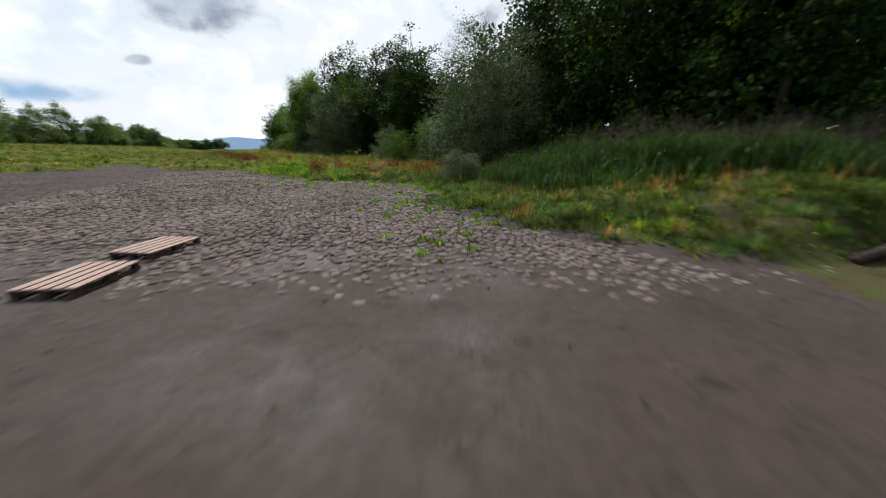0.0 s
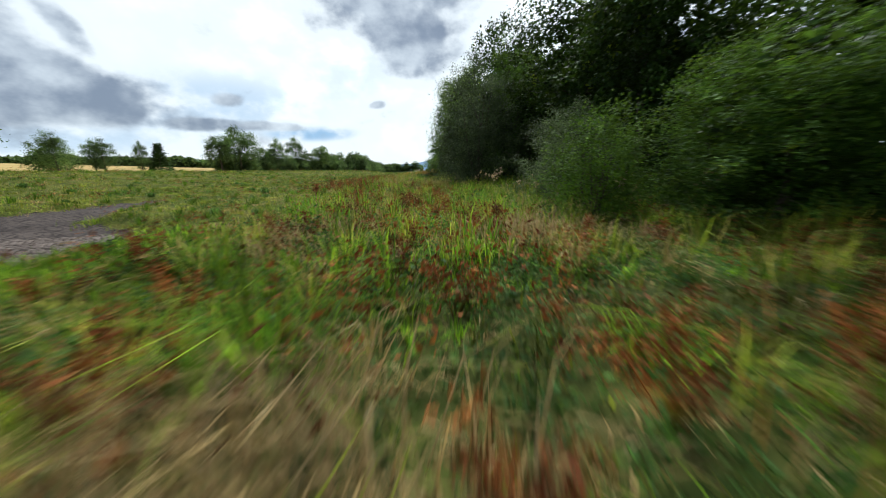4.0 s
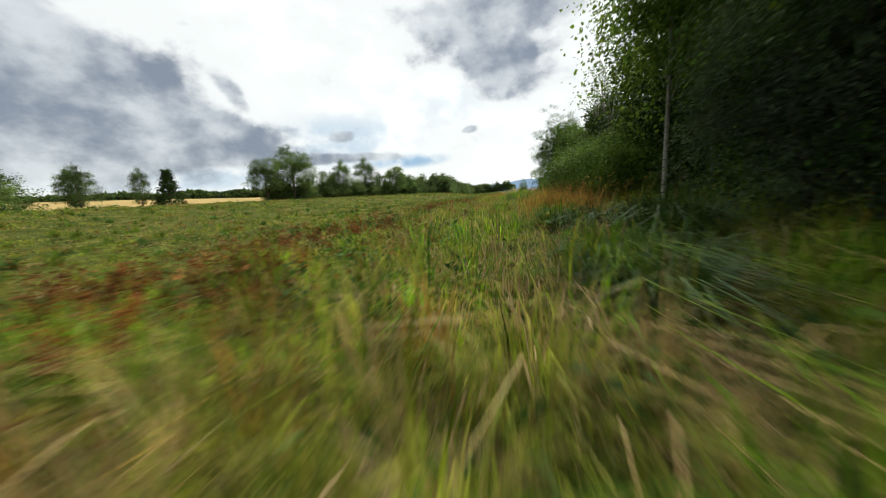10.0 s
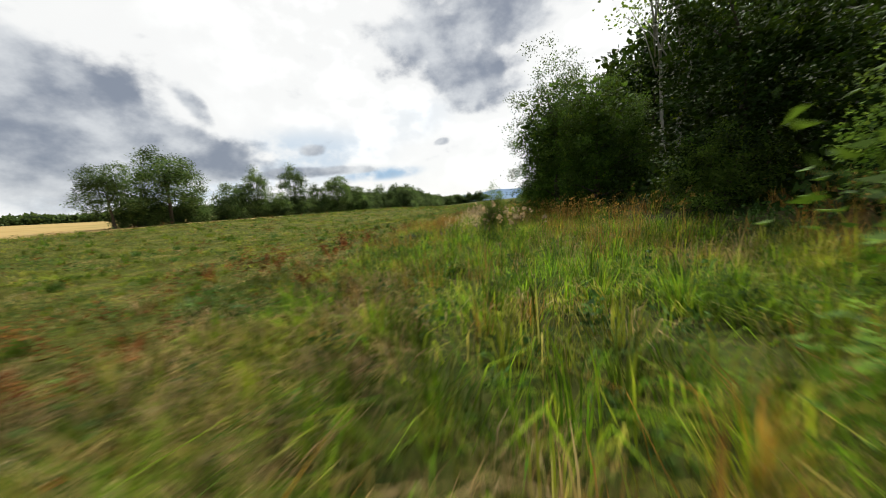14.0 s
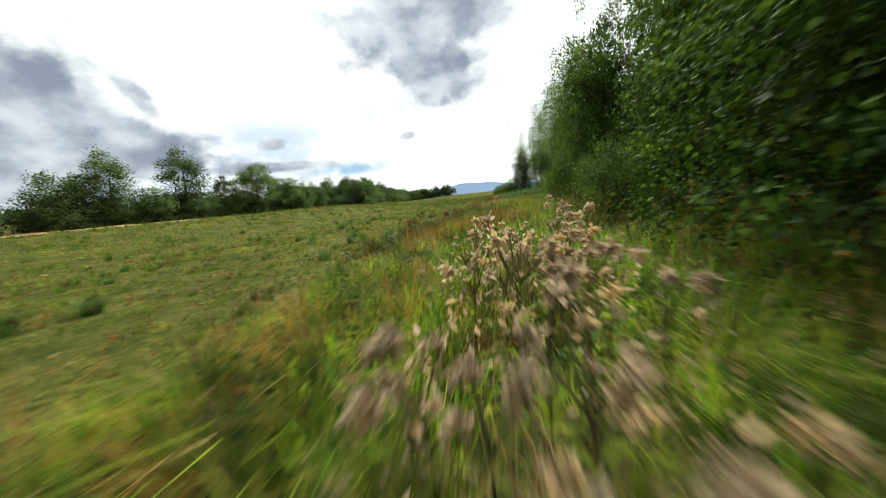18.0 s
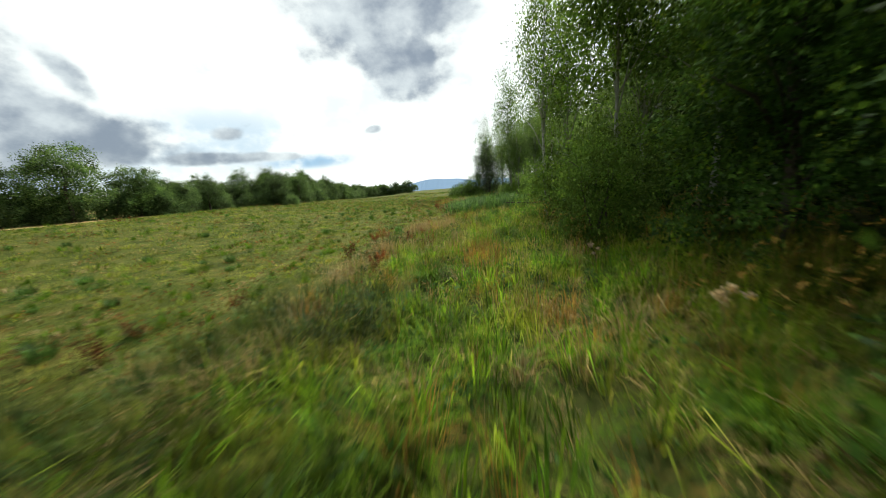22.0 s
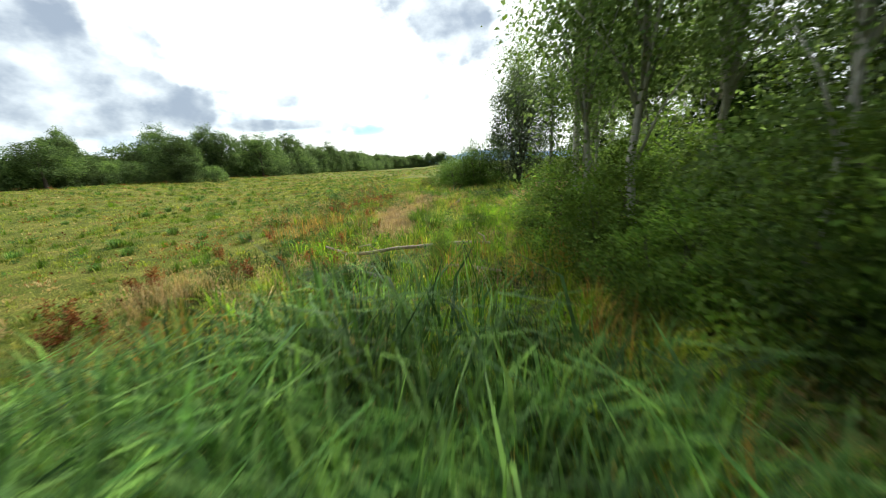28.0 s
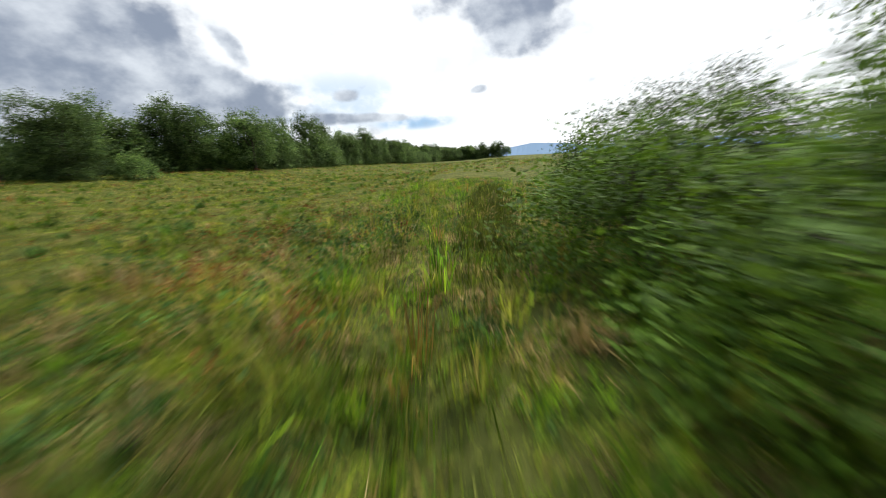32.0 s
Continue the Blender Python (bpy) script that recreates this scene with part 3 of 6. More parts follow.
def make_tree(kind, seed, height, rx, z0, clumps, per, leaf, wide, spread, leafmat, barkmat, shape="round", stems=1, trunk_r=0.16, label="", name="tree", category="tree", inner=0.25, group="", core=120, limbs=6, young=0.0):
    """A tree with a trunk, limbs that reach into the crown, and a crown of single leaves; built once, copied about."""
    rng = np.random.RandomState(seed)
    root = tagged(new(name), label, category, group)
    rz = (height - z0) / 2
    P, D, C = crown_points(rng, clumps, per, rx, rz, z0, spread, shape, inner)
    S = leaf * rng.uniform(0.6, 1.35, len(P))
    if core:
        v = rng.normal(size=(core, 3))
        v /= np.linalg.norm(v, axis=1, keepdims=True)
        Q = v * (rng.rand(core, 1) ** 0.5) * np.array([rx, rx, rz]) * 0.74 + np.array([0, 0, z0 + rz])
        if shape == "tall":
            Q[:, :2] *= (1 - 0.35 * (Q[:, 2:3] - z0 - rz) / rz)
        P, D, S = np.concatenate([P, Q]), np.concatenate([D, rng.normal(size=(core, 3))]), np.concatenate([S, rng.uniform(0.09, 0.15, core) * rx])
    keep = P[:, 2] > 0.05
    P, D, S = P[keep], D[keep], S[keep]
    part("crown", leaves_mesh("crown", leaves_arrays(P, D, S, wide, rng, flat=1.6), leafmat), root)
    if young:
        q = C[rng.permutation(len(C))[: int(young * len(C))]]
        q = np.repeat(q + (q - np.array([0, 0, z0 + rz])) * 0.05, 16, 0) + rng.normal(size=(len(q) * 16, 3)) * spread * 0.45
        q = q[q[:, 2] > 0.1]
        part("young_leaves", leaves_mesh("young_leaves", leaves_arrays(q, rng.normal(size=q.shape), leaf * rng.uniform(0.6, 1.2, len(q)), wide, rng), FRESH), root, "pale young leaves at the twig ends")
    for s in range(stems):
        a = 6.28 * s / max(stems, 1) + rng.rand()
        lean = (0.0 if stems == 1 else 0.32) * rx
        top = Vector((math.cos(a) * lean, math.sin(a) * lean, z0 + rz * 1.35))
        b0 = Vector((math.cos(a) * 0.12 * (stems > 1), math.sin(a) * 0.12 * (stems > 1), -0.25))
        pts = [b0.lerp(top, t) + Vector((rng.normal() * 0.06, rng.normal() * 0.06, 0)) * (t > 0) for t in (0, 0.08, 0.3, 0.55, 0.8, 1)]
        part("trunk", join_tubes("trunk", [tube(pts, [trunk_r * k for k in (1.35, 1.0, 0.85, 0.65, 0.42, 0.16)], 8, 0.15, rng)], barkmat), root)
        for c in C[rng.permutation(len(C))[: limbs // stems]]:
            k = np.clip((c[2] * 0.62) / max(top.z, 0.1), 0.12, 0.9)
            st = b0.lerp(top, float(k))
            en = Vector(c)
            mid = st.lerp(en, 0.5) + Vector((0, 0, 0.12 * (en - st).length))
            part("limb", join_tubes("limb", [tube([st, mid, en], [trunk_r * 0.4, trunk_r * 0.24, 0.012], 5)], barkmat), root)
    return root


def place(proto, x, y, s=1.0, turn=0.0, sz=None, dz=0.0, label=""):
    m = Matrix.LocRotScale((x, y, float(land(x, y)) + dz), Euler((0, 0, turn)), (s, s, sz if sz else s))
    ob = copy_thing(proto, m)
    return tagged(ob, label)


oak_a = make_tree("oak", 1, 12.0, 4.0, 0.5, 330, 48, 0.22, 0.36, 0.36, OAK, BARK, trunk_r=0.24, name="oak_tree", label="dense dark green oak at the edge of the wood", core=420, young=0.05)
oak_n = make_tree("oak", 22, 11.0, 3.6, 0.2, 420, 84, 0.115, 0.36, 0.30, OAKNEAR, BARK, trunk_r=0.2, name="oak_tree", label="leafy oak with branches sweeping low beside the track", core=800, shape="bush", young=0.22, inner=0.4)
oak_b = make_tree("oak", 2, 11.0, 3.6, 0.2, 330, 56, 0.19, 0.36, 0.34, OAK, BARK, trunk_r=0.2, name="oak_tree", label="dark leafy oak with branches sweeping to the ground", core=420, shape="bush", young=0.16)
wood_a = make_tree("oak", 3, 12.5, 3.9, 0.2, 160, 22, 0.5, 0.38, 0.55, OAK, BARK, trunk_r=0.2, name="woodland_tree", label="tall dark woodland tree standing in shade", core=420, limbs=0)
willow_a = make_tree("willow", 4, 7.0, 3.2, 0.1, 460, 80, 0.115, 0.19, 0.32, WILLOW, BARK, stems=4, trunk_r=0.11, name="willow", label="grey-green rounded willow with leaves down to the ground", shape="bush", core=420)
sallow_a = make_tree("sallow", 5, 3.6, 1.8, 0.0, 320, 44, 0.095, 0.24, 0.22, SALLOW, BARK, stems=5, trunk_r=0.05, name="sallow_bush", category="bush", label="bright green sallow bush leafy to the ground", shape="bush")
sallow_c = make_tree("sallow", 35, 4.2, 2.1, 0.9, 380, 48, 0.095, 0.24, 0.22, SALLOW, BARK, stems=5, trunk_r=0.05, name="sallow_bush", category="bush", label="green sallow arching over dark shaded ground", shape="bush", core=260)
sallow_b = make_tree("sallow", 6, 3.0, 1.6, 0.0, 260, 36, 0.10, 0.28, 0.2, BIRCH, BARK, stems=4, trunk_r=0.04, name="young_birch_bush", category="bush", label="young bushy birch saplings with small leaves", shape="bush")
birch_a = make_tree("birch", 7, 12.0, 2.3, 3.2, 200, 46, 0.125, 0.36, 0.42, BIRCH, PALE_BARK, trunk_r=0.12, name="birch_tree", label="slender pale-trunked birch with a loose airy crown", shape="tall", inner=0.6, core=30, limbs=9)
aspen_a = make_tree("aspen", 8, 9.0, 2.0, 0.8, 230, 28, 0.095, 0.38, 0.34, ASPENLEAF, PALE_BARK, trunk_r=0.08, name="aspen_tree", label="young aspen with a light grey-green crown", shape="tall", inner=0.85, core=0, limbs=12)
tallbirch_a = make_tree("birch", 27, 13.0, 2.4, 4.6, 190, 46, 0.125, 0.36, 0.42, BIRCH, BIRCHBARK, trunk_r=0.13, name="birch_tree", label="straight white-stemmed birch with black bands", shape="tall", inner=0.6, core=40, limbs=8)
poplar_a = make_tree("poplar", 28, 12.5, 2.6, 2.2, 190, 52, 0.14, 0.36, 0.45, BIRCH, PALE_BARK, trunk_r=0.19, name="poplar_tree", label="tall grey-stemmed poplar with a loose dark crown", shape="tall", inner=0.75, core=0, limbs=9)
alder_a = make_tree("alder", 31, 11.0, 2.4, 2.6, 300, 60, 0.12, 0.38, 0.40, BIRCH, PALE_BARK, trunk_r=0.07, name="alder_tree", label="slim alder with bare lower trunk at the wood's edge", shape="tall", inner=0.6, core=60, limbs=9)
bare_a = make_tree("birch", 17, 10.0, 1.9, 4.2, 40, 30, 0.10, 0.36, 0.26, BIRCH, PALE_BARK, stems=3, trunk_r=0.05, name="sparse_birch", label="thin birch with a sparse drooping top", shape="tall", inner=0.7, core=0, limbs=24)
far_a = make_tree("far", 9, 9.5, 4.3, 0.4, 300, 62, 0.19, 0.36, 0.42, FARLEAF, BARK, trunk_r=0.26, name="hedgerow_tree", label="broad round oak in the hedgerow across the meadow", limbs=3)
far_b = make_tree("far", 10, 9.0, 2.6, 0.6, 200, 52, 0.18, 0.34, 0.38, FARLEAF, BARK, trunk_r=0.18, shape="tall", name="hedgerow_tree", label="upright ash tree in the hedgerow across the meadow", core=60, limbs=3)
far_c = make_tree("far", 11, 4.6, 2.9, 0.0, 160, 42, 0.20, 0.34, 0.34, FARLEAF, BARK, stems=3, trunk_r=0.08, shape="bush", name="hedgerow_bush", category="bush", label="dense hawthorn bush in the hedgerow", limbs=0)
cone_a = make_tree("far", 12, 5.4, 2.0, 0.3, 140, 30, 0.24, 0.32, 0.3, OAK, BARK, trunk_r=0.12, shape="cone", name="conical_tree", label="dark conical young tree standing alone in the meadow", core=30, limbs=0)
PROTOS = (sallow_c, oak_n, alder_a, tallbirch_a, poplar_a, oak_a, oak_b, wood_a, willow_a, sallow_a, sallow_b, birch_a, aspen_a, bare_a, far_a, far_b, far_c, cone_a)

rt = random.Random(5)

# wood's edge beside the track: kind, x, y, size, upright size
EDGE = (
    (willow_a, 4.9, -9.3, 1.02, 0.98), (oak_b, 8.6, -15.0, 0.95, 1.25), (oak_b, 7.6, -21.0, 0.9, 1.2), (oak_b, 10.0, -9.6, 0.9, 1.15), (willow_a, -1.7, -13.5, 0.24, 0.145), (sallow_a, 4.4, -1.9, 0.6, 0.62), (oak_n, 6.1, -4.2, 0.5, 0.30), (oak_n, 8.2, -6.0, 0.55, 0.42), (willow_a, 5.4, 0.4, 0.4, 0.38), (sallow_a, 7.2, -2.4, 0.8, 0.85),
    (willow_a, 6.9, 11.7, 0.78, 0.98), (oak_b, 10.6, 3.5, 0.85, 0.85), (oak_a, 12.4, 9.0, 0.9, 0.8), (oak_n, 10.6, 13.6, 0.75, 0.8), (oak_a, 12.4, 18.6, 0.8, 0.9), (oak_b, 10.5, 21.2, 0.6, 0.66), (oak_n, 11.0, 25.4, 0.72, 0.78),
    (willow_a, 9.6, 24.6, 0.5, 0.62), (alder_a, 10.9, 29.8, 0.95, 0.95), (alder_a, 12.4, 28.2, 0.9, 1.0), (alder_a, 13.4, 31.4, 1.0, 1.05), (oak_b, 15.4, 31.5, 0.8, 0.8), (oak_b, 15.4, 35.5, 0.8, 0.8),
    (sallow_c, 11.3, 37.4, 0.85, 0.68), (sallow_c, 11.4, 34.4, 0.8, 0.72), (sallow_a, 12.0, 39.4, 0.98, 0.9), (sallow_a, 13.2, 40.6, 1.0, 1.0), (sallow_a, 13.6, 36.2, 1.0, 1.1), (bare_a, 20.6, 54.4, 1.7, 1.3),
    (oak_b, 19.4, 50.0, 0.72, 0.56), (sallow_b, 17.6, 48.8, 0.7, 0.7), (sallow_b, 11.95, 51.2, 0.27, 0.56), (oak_n, 18.9, 57.4, 0.72, 0.68), (sallow_b, 18.0, 44.5, 0.9, 1.0),
    (oak_n, 18.7, 61.7, 0.9, 0.85), (sallow_a, 19.6, 68.9, 0.72, 0.7), (oak_n, 24.4, 70.6, 0.86, 0.92), (oak_n, 25.2, 77.2, 0.75, 1.0), (oak_n, 21.6, 66.6, 0.7, 0.85),
    (oak_n, 28.6, 82.2, 0.64, 0.78), (birch_a, 32.6, 86.4, 0.9, 0.8), (sallow_b, 31.0, 88.2, 1.0, 1.15), (sallow_b, 28.0, 86.3, 0.85, 1.15), (alder_a, 31.0, 88.8, 1.15, 1.25), (sallow_b, 30.2, 88.9, 0.7, 1.2), (sallow_b, 30.6, 92.4, 0.95, 1.15), (birch_a, 41.3, 118.0, 0.95, 1.32), (aspen_a, 33.0, 94.6, 1.05, 1.4), (tallbirch_a, 31.6, 94.6, 0.7, 1.0), (aspen_a, 33.0, 89.6, 1.1, 1.15), (aspen_a, 35.2, 93.4, 1.0, 1.1), (sallow_b, 32.6, 91.8, 1.0, 1.2),
    (sallow_b, 34.3, 95.0, 0.9, 1.0), (aspen_a, 36.4, 97.8, 0.95, 0.9), (sallow_b, 37.2, 100.4, 0.9, 0.95), (tallbirch_a, 40.75, 107.95, 0.75, 0.95), (tallbirch_a, 41.9, 107.65, 0.78, 0.97), (oak_b, 46.5, 107.5, 0.7, 0.75), (oak_b, 44.6, 104.0, 0.6, 0.7),
    (sallow_b, 40.9, 108.6, 0.95, 0.9), (sallow_b, 41.0, 111.8, 0.9, 0.85), (sallow_b, 42.2, 115.2, 0.95, 0.9), (sallow_b, 43.2, 118.4, 0.85, 0.85), (aspen_a, 42.2, 113.6, 1.0, 1.05), (aspen_a, 44.4, 111.4, 1.0, 1.1), (aspen_a, 41.8, 117.6, 0.8, 0.85), (aspen_a, 40.1, 113.4, 1.15, 1.05), (sallow_b, 39.0, 112.4, 0.75, 0.72), (sallow_b, 39.6, 115.4, 0.8, 0.72), (sallow_b, 36.15, 113.5, 0.18, 0.24), (sallow_b, 39.5, 108.9, 0.75, 0.85), (sallow_b, 40.6, 106.4, 0.6, 0.5), (sallow_b, 38.6, 110.6, 0.6, 0.5), (aspen_a, 44.2, 135.2, 0.7, 0.6), (aspen_a, 42.6, 114.2, 1.1, 1.6), (aspen_a, 39.9, 115.0, 1.0, 1.05), (aspen_a, 40.4, 110.4, 0.9, 1.05),
    (sallow_a, 40.0, 132.6, 1.05, 0.70), (sallow_a, 40.0, 135.7, 1.05, 0.62), (sallow_a, 41.4, 132.0, 0.95, 0.98), (sallow_a, 41.2, 140.6, 0.9, 0.66), (willow_a, 45.4, 134.4, 0.95, 1.1), (aspen_a, 46.6, 137.8, 1.2, 1.65), (willow_a, 42.6, 138.8, 0.7, 0.42),
    (poplar_a, 51.0, 130.7, 0.95, 1.0), (poplar_a, 50.5, 132.9, 0.85, 0.95), (poplar_a, 53.6, 134.7, 0.95, 1.05), (poplar_a, 53.4, 130.6, 0.9, 1.0), (poplar_a, 49.2, 136.6, 0.9, 0.95), (poplar_a, 56.0, 131.9, 1.0, 1.05),
    (sallow_b, 50.8, 136.4, 1.0, 0.8), (oak_b, 54.0, 138.4, 0.7, 0.4), (oak_b, 57.8, 135.4, 0.75, 0.45), (sallow_b, 48.4, 139.6, 1.1, 0.9), (oak_b, 58.4, 129.2, 0.7, 0.7), (poplar_a, 47.2, 138.6, 0.8, 0.9),
    (birch_a, 51.6, 134.2, 0.95, 1.0), (birch_a, 53.8, 132.4, 1.0, 1.05), (birch_a, 52.8, 137.8, 0.9, 1.0), (birch_a, 56.4, 136.0, 1.0, 1.05), (birch_a, 57.4, 131.0, 1.0, 1.0), (aspen_a, 55.0, 139.6, 1.1, 1.0),
    (birch_a, 55.6, 127.6, 1.0, 1.1), (oak_b, 60.0, 137.0, 0.8, 0.55), (oak_b, 61.0, 130.0, 0.8, 0.6), (sallow_b, 52.6, 131.6, 0.9, 0.7), (sallow_b, 55.4, 134.0, 0.9, 0.8), (oak_b, 55.0, 120.0, 0.8, 0.8), (oak_b, 49.6, 114.6, 0.75, 0.8), (oak_b, 57.6, 125.6, 0.8, 0.8),
)
for proto, x, y, s, sz in EDGE:
    place(proto, x, y, s, rt.uniform(0, 6.28), sz)
# the wood behind, its shade put into the leaf colour
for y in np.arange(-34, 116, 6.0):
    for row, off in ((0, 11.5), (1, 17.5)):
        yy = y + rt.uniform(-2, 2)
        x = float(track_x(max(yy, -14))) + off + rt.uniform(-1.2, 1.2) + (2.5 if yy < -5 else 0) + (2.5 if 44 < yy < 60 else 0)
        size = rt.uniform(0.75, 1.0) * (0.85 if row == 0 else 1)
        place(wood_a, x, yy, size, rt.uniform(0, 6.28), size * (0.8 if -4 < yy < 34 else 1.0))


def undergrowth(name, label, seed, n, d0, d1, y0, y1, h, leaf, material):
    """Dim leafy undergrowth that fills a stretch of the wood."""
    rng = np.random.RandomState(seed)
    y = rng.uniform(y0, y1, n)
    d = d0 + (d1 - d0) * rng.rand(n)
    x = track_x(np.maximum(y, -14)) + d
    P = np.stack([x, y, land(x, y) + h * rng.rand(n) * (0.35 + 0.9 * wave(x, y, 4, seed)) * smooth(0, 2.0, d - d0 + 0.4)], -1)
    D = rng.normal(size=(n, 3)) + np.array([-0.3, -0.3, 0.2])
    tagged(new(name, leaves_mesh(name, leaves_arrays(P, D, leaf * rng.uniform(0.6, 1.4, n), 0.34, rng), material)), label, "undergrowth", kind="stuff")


# With OAK leaves, the wood's shade is already in the colour.
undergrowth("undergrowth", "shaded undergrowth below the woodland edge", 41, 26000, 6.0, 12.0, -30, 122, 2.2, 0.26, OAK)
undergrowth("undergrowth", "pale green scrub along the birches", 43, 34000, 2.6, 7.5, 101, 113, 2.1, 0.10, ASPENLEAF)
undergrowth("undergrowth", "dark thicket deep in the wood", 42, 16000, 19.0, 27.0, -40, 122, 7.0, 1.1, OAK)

# trees across the meadow
ACROSS = (
    (far_a, -36.0, 34.0, 0.95, 0.95), (far_c, -39.5, 33.0, 0.6, 0.6), (far_c, -41.8, 56.0, 0.9, 0.9), (far_b, -39.2, 53.0, 0.65, 0.6), (far_b, -37.8, 60.4, 0.62, 0.58), (far_b, -39.6, 61.5, 0.55, 0.55), (far_b, -35.4, 66.0, 0.42, 0.58), (cone_a, -33.8, 68.9, 0.95, 0.9),
    (far_a, -27.3, 95.4, 1.05, 1.12), (far_a, -29.6, 88.0, 0.72, 0.86), (far_c, -23.8, 105.8, 1.05, 1.4), (far_b, -20.4, 109.5, 0.92, 1.05), (far_c, -18.6, 113.0, 0.9, 1.0), (far_b, -16.5, 118.7, 1.2, 1.2), (far_c, -14.6, 117.0, 0.7, 0.75),
    (far_b, -13.8, 125.0, 0.8, 0.78), (far_a, -8.9, 126.4, 0.85, 0.9), (far_a, 5.8, 160.0, 0.7, 0.68), (far_c, 7.0, 159.2, 0.65, 0.5), (far_c, 4.2, 160.6, 0.7, 0.55), (far_c, 9.2, 162.4, 0.6, 0.5), (far_c, 1.4, 158.6, 0.7, 0.6), (far_a, -7.0, 136.0, 0.8, 0.72), (far_c, -9.8, 127.0, 0.7, 0.6),
    (far_c, -30.0, 97.0, 0.9, 0.9), (far_c, -26.4, 99.0, 0.9, 1.0), (far_c, -22.4, 106.0, 0.9, 0.9), (far_b, -22.2, 107.8, 0.8, 0.72), (far_c, -17.4, 115.6, 0.9, 0.85), (far_c, -12.0, 125.4, 0.9, 0.8), (far_a, -5.0, 142.0, 0.7, 0.55), (far_b, -8.4, 146.0, 0.9, 0.64), (far_a, -3.8, 152.0, 0.75, 0.54), (far_b, -6.6, 158.0, 0.95, 0.66), (far_a, -2.6, 168.0, 0.7, 0.56), (far_b, 0.6, 172.0, 0.9, 0.66),
    (far_a, 3.6, 178.0, 0.9, 0.9), (far_b, 8.4, 184.0, 1.2, 0.95), (far_b, 5.6, 186.0, 1.2, 0.95),
)
for proto, x, y, s, sz in ACROSS:
    place(proto, x, y, s, rt.uniform(0, 6.28), sz)
LINE = ((-31.0, 91.0), (-24.4, 103.0), (-18.6, 113.0), (-12.4, 124.0), (-6.5, 136.0))
for (x0, y0), (x1, y1) in zip(LINE, LINE[1:]):
    for i in range(6):
        t = (i + rt.uniform(0, 0.9)) / 6
        s = rt.uniform(0.55, 1.0)
        place(far_c, x0 + (x1 - x0) * t + rt.uniform(-1.2, 1.2), y0 + (y1 - y0) * t, s, rt.uniform(0, 6.28), s * rt.uniform(0.8, 1.1))
HEDGE = ((-6.5, 136.0), (-8.0, 150.0), (-6.0, 165.0), (0.0, 176.0), (6.0, 190.0), (8.0, 205.0), (8.0, 218.0), (14.0, 248.0), (22.0, 285.0), (30.0, 330.0), (48.0, 350.0), (75.0, 352.0))
for (x0, y0), (x1, y1) in zip(HEDGE, HEDGE[1:]):
    n = max(2, int(math.hypot(x1 - x0, y1 - y0) / 1.9))
    for i in range(n):
        t = (i + rt.uniform(0, 0.8)) / n
        pr, s = rt.choice(((far_c, 0.95), (far_c, 1.2), (far_b, 0.85), (far_c, 0.75), (far_a, 0.6), (far_b, 0.62)))
        s *= rt.uniform(0.85, 1.2) * (0.85 if y0 < 160 else 1.05 if y0 < 190 else 1.25)
        place(pr, x0 + (x1 - x0) * t + rt.uniform(-2.4, 2.4), y0 + (y1 - y0) * t, s, rt.uniform(0, 6.28))
for (x0, y0), (x1, y1) in zip(HEDGE[:7], HEDGE[1:8]):
    n = int(math.hypot(x1 - x0, y1 - y0) / 1.5)
    for i in range(n):
        s = rt.uniform(0.6, 0.85)
        place(far_c, x0 + (x1 - x0) * i / n + 1.8, y0 + (y1 - y0) * i / n, s, rt.uniform(0, 6.28), s * rt.uniform(0.85, 1.05))
for p in PROTOS:
    for o in (*p.children_recursive, p):
        bpy.data.objects.remove(o)


# ---- far belts of wood and the blue hill ----
def belt(name, x0, y0, x1, y1, h, n, label):
    rng = np.random.RandomState(n)
    t = rng.rand(n)
    P = np.stack([x0 + (x1 - x0) * t, y0 + (y1 - y0) * t + rng.normal(size=n) * 4, np.zeros(n)], -1)
    P[:, 2] = land(P[:, 0], P[:, 1]) + h * (0.75 + 0.5 * wave(P[:, 0], P[:, 1], 26, 4)) * rng.rand(n) ** 0.9
    V = leaves_arrays(P, rng.normal(size=(n, 3)) + np.array([0, 0, 0.2]), rng.uniform(1.6, 3.2, n), 0.42, rng)
    tagged(new(name, leaves_mesh(name, V, FARLEAF)), label, "far wood", kind="stuff")


belt("far_wood", -330, 190, -120, 330, 8, 16000, "dark belt of far woodland beyond the ripe field")
belt("far_wood", -120, 330, 60, 420, 8, 12000, "dark belt of far woodland at the end of the meadow")
belt("far_wood", -330, -60, -330, 190, 9, 9000, "dark belt of far woodland beyond the ripe field")


def build_hill():
    hm, nt, b = mat("hazy_blue_hill", 1.0)
    nt.links.new(stops(nt, ((0.16, 0.25, 0.38), (0.20, 0.30, 0.44)), tex_noise(nt, 0.004, 4.0)), b.inputs["Base Color"])
    V, F = [], []
    n = 60
    for i in range(n + 1):
        az = radians(2 + 44 * i / n)
        e = 0.8 + 0.85 * math.exp(-((math.degrees(az) - 15) / 5.5) ** 2) + 0.5 * math.exp(-((math.degrees(az) - 33) / 7) ** 2) + 0.06 * math.sin(i * 0.9)
        for r, k in ((2400, -0.004), (2640, 1.0), (2960, -0.004)):
            V.append((r * math.sin(az), r * math.cos(az), r * math.tan(radians(e)) * k))
    for i in range(n):
        for j in range(2):
            a = i * 3 + j
            F.append((a, a + 3, a + 4, a + 1))
    me = bpy.data.meshes.new("hill")
    me.from_pydata(V, [], F)
    me.materials.append(hm)
    tagged(new("backdrop_hill", me), "hazy blue wooded hill on the horizon", "hill", kind="structure")


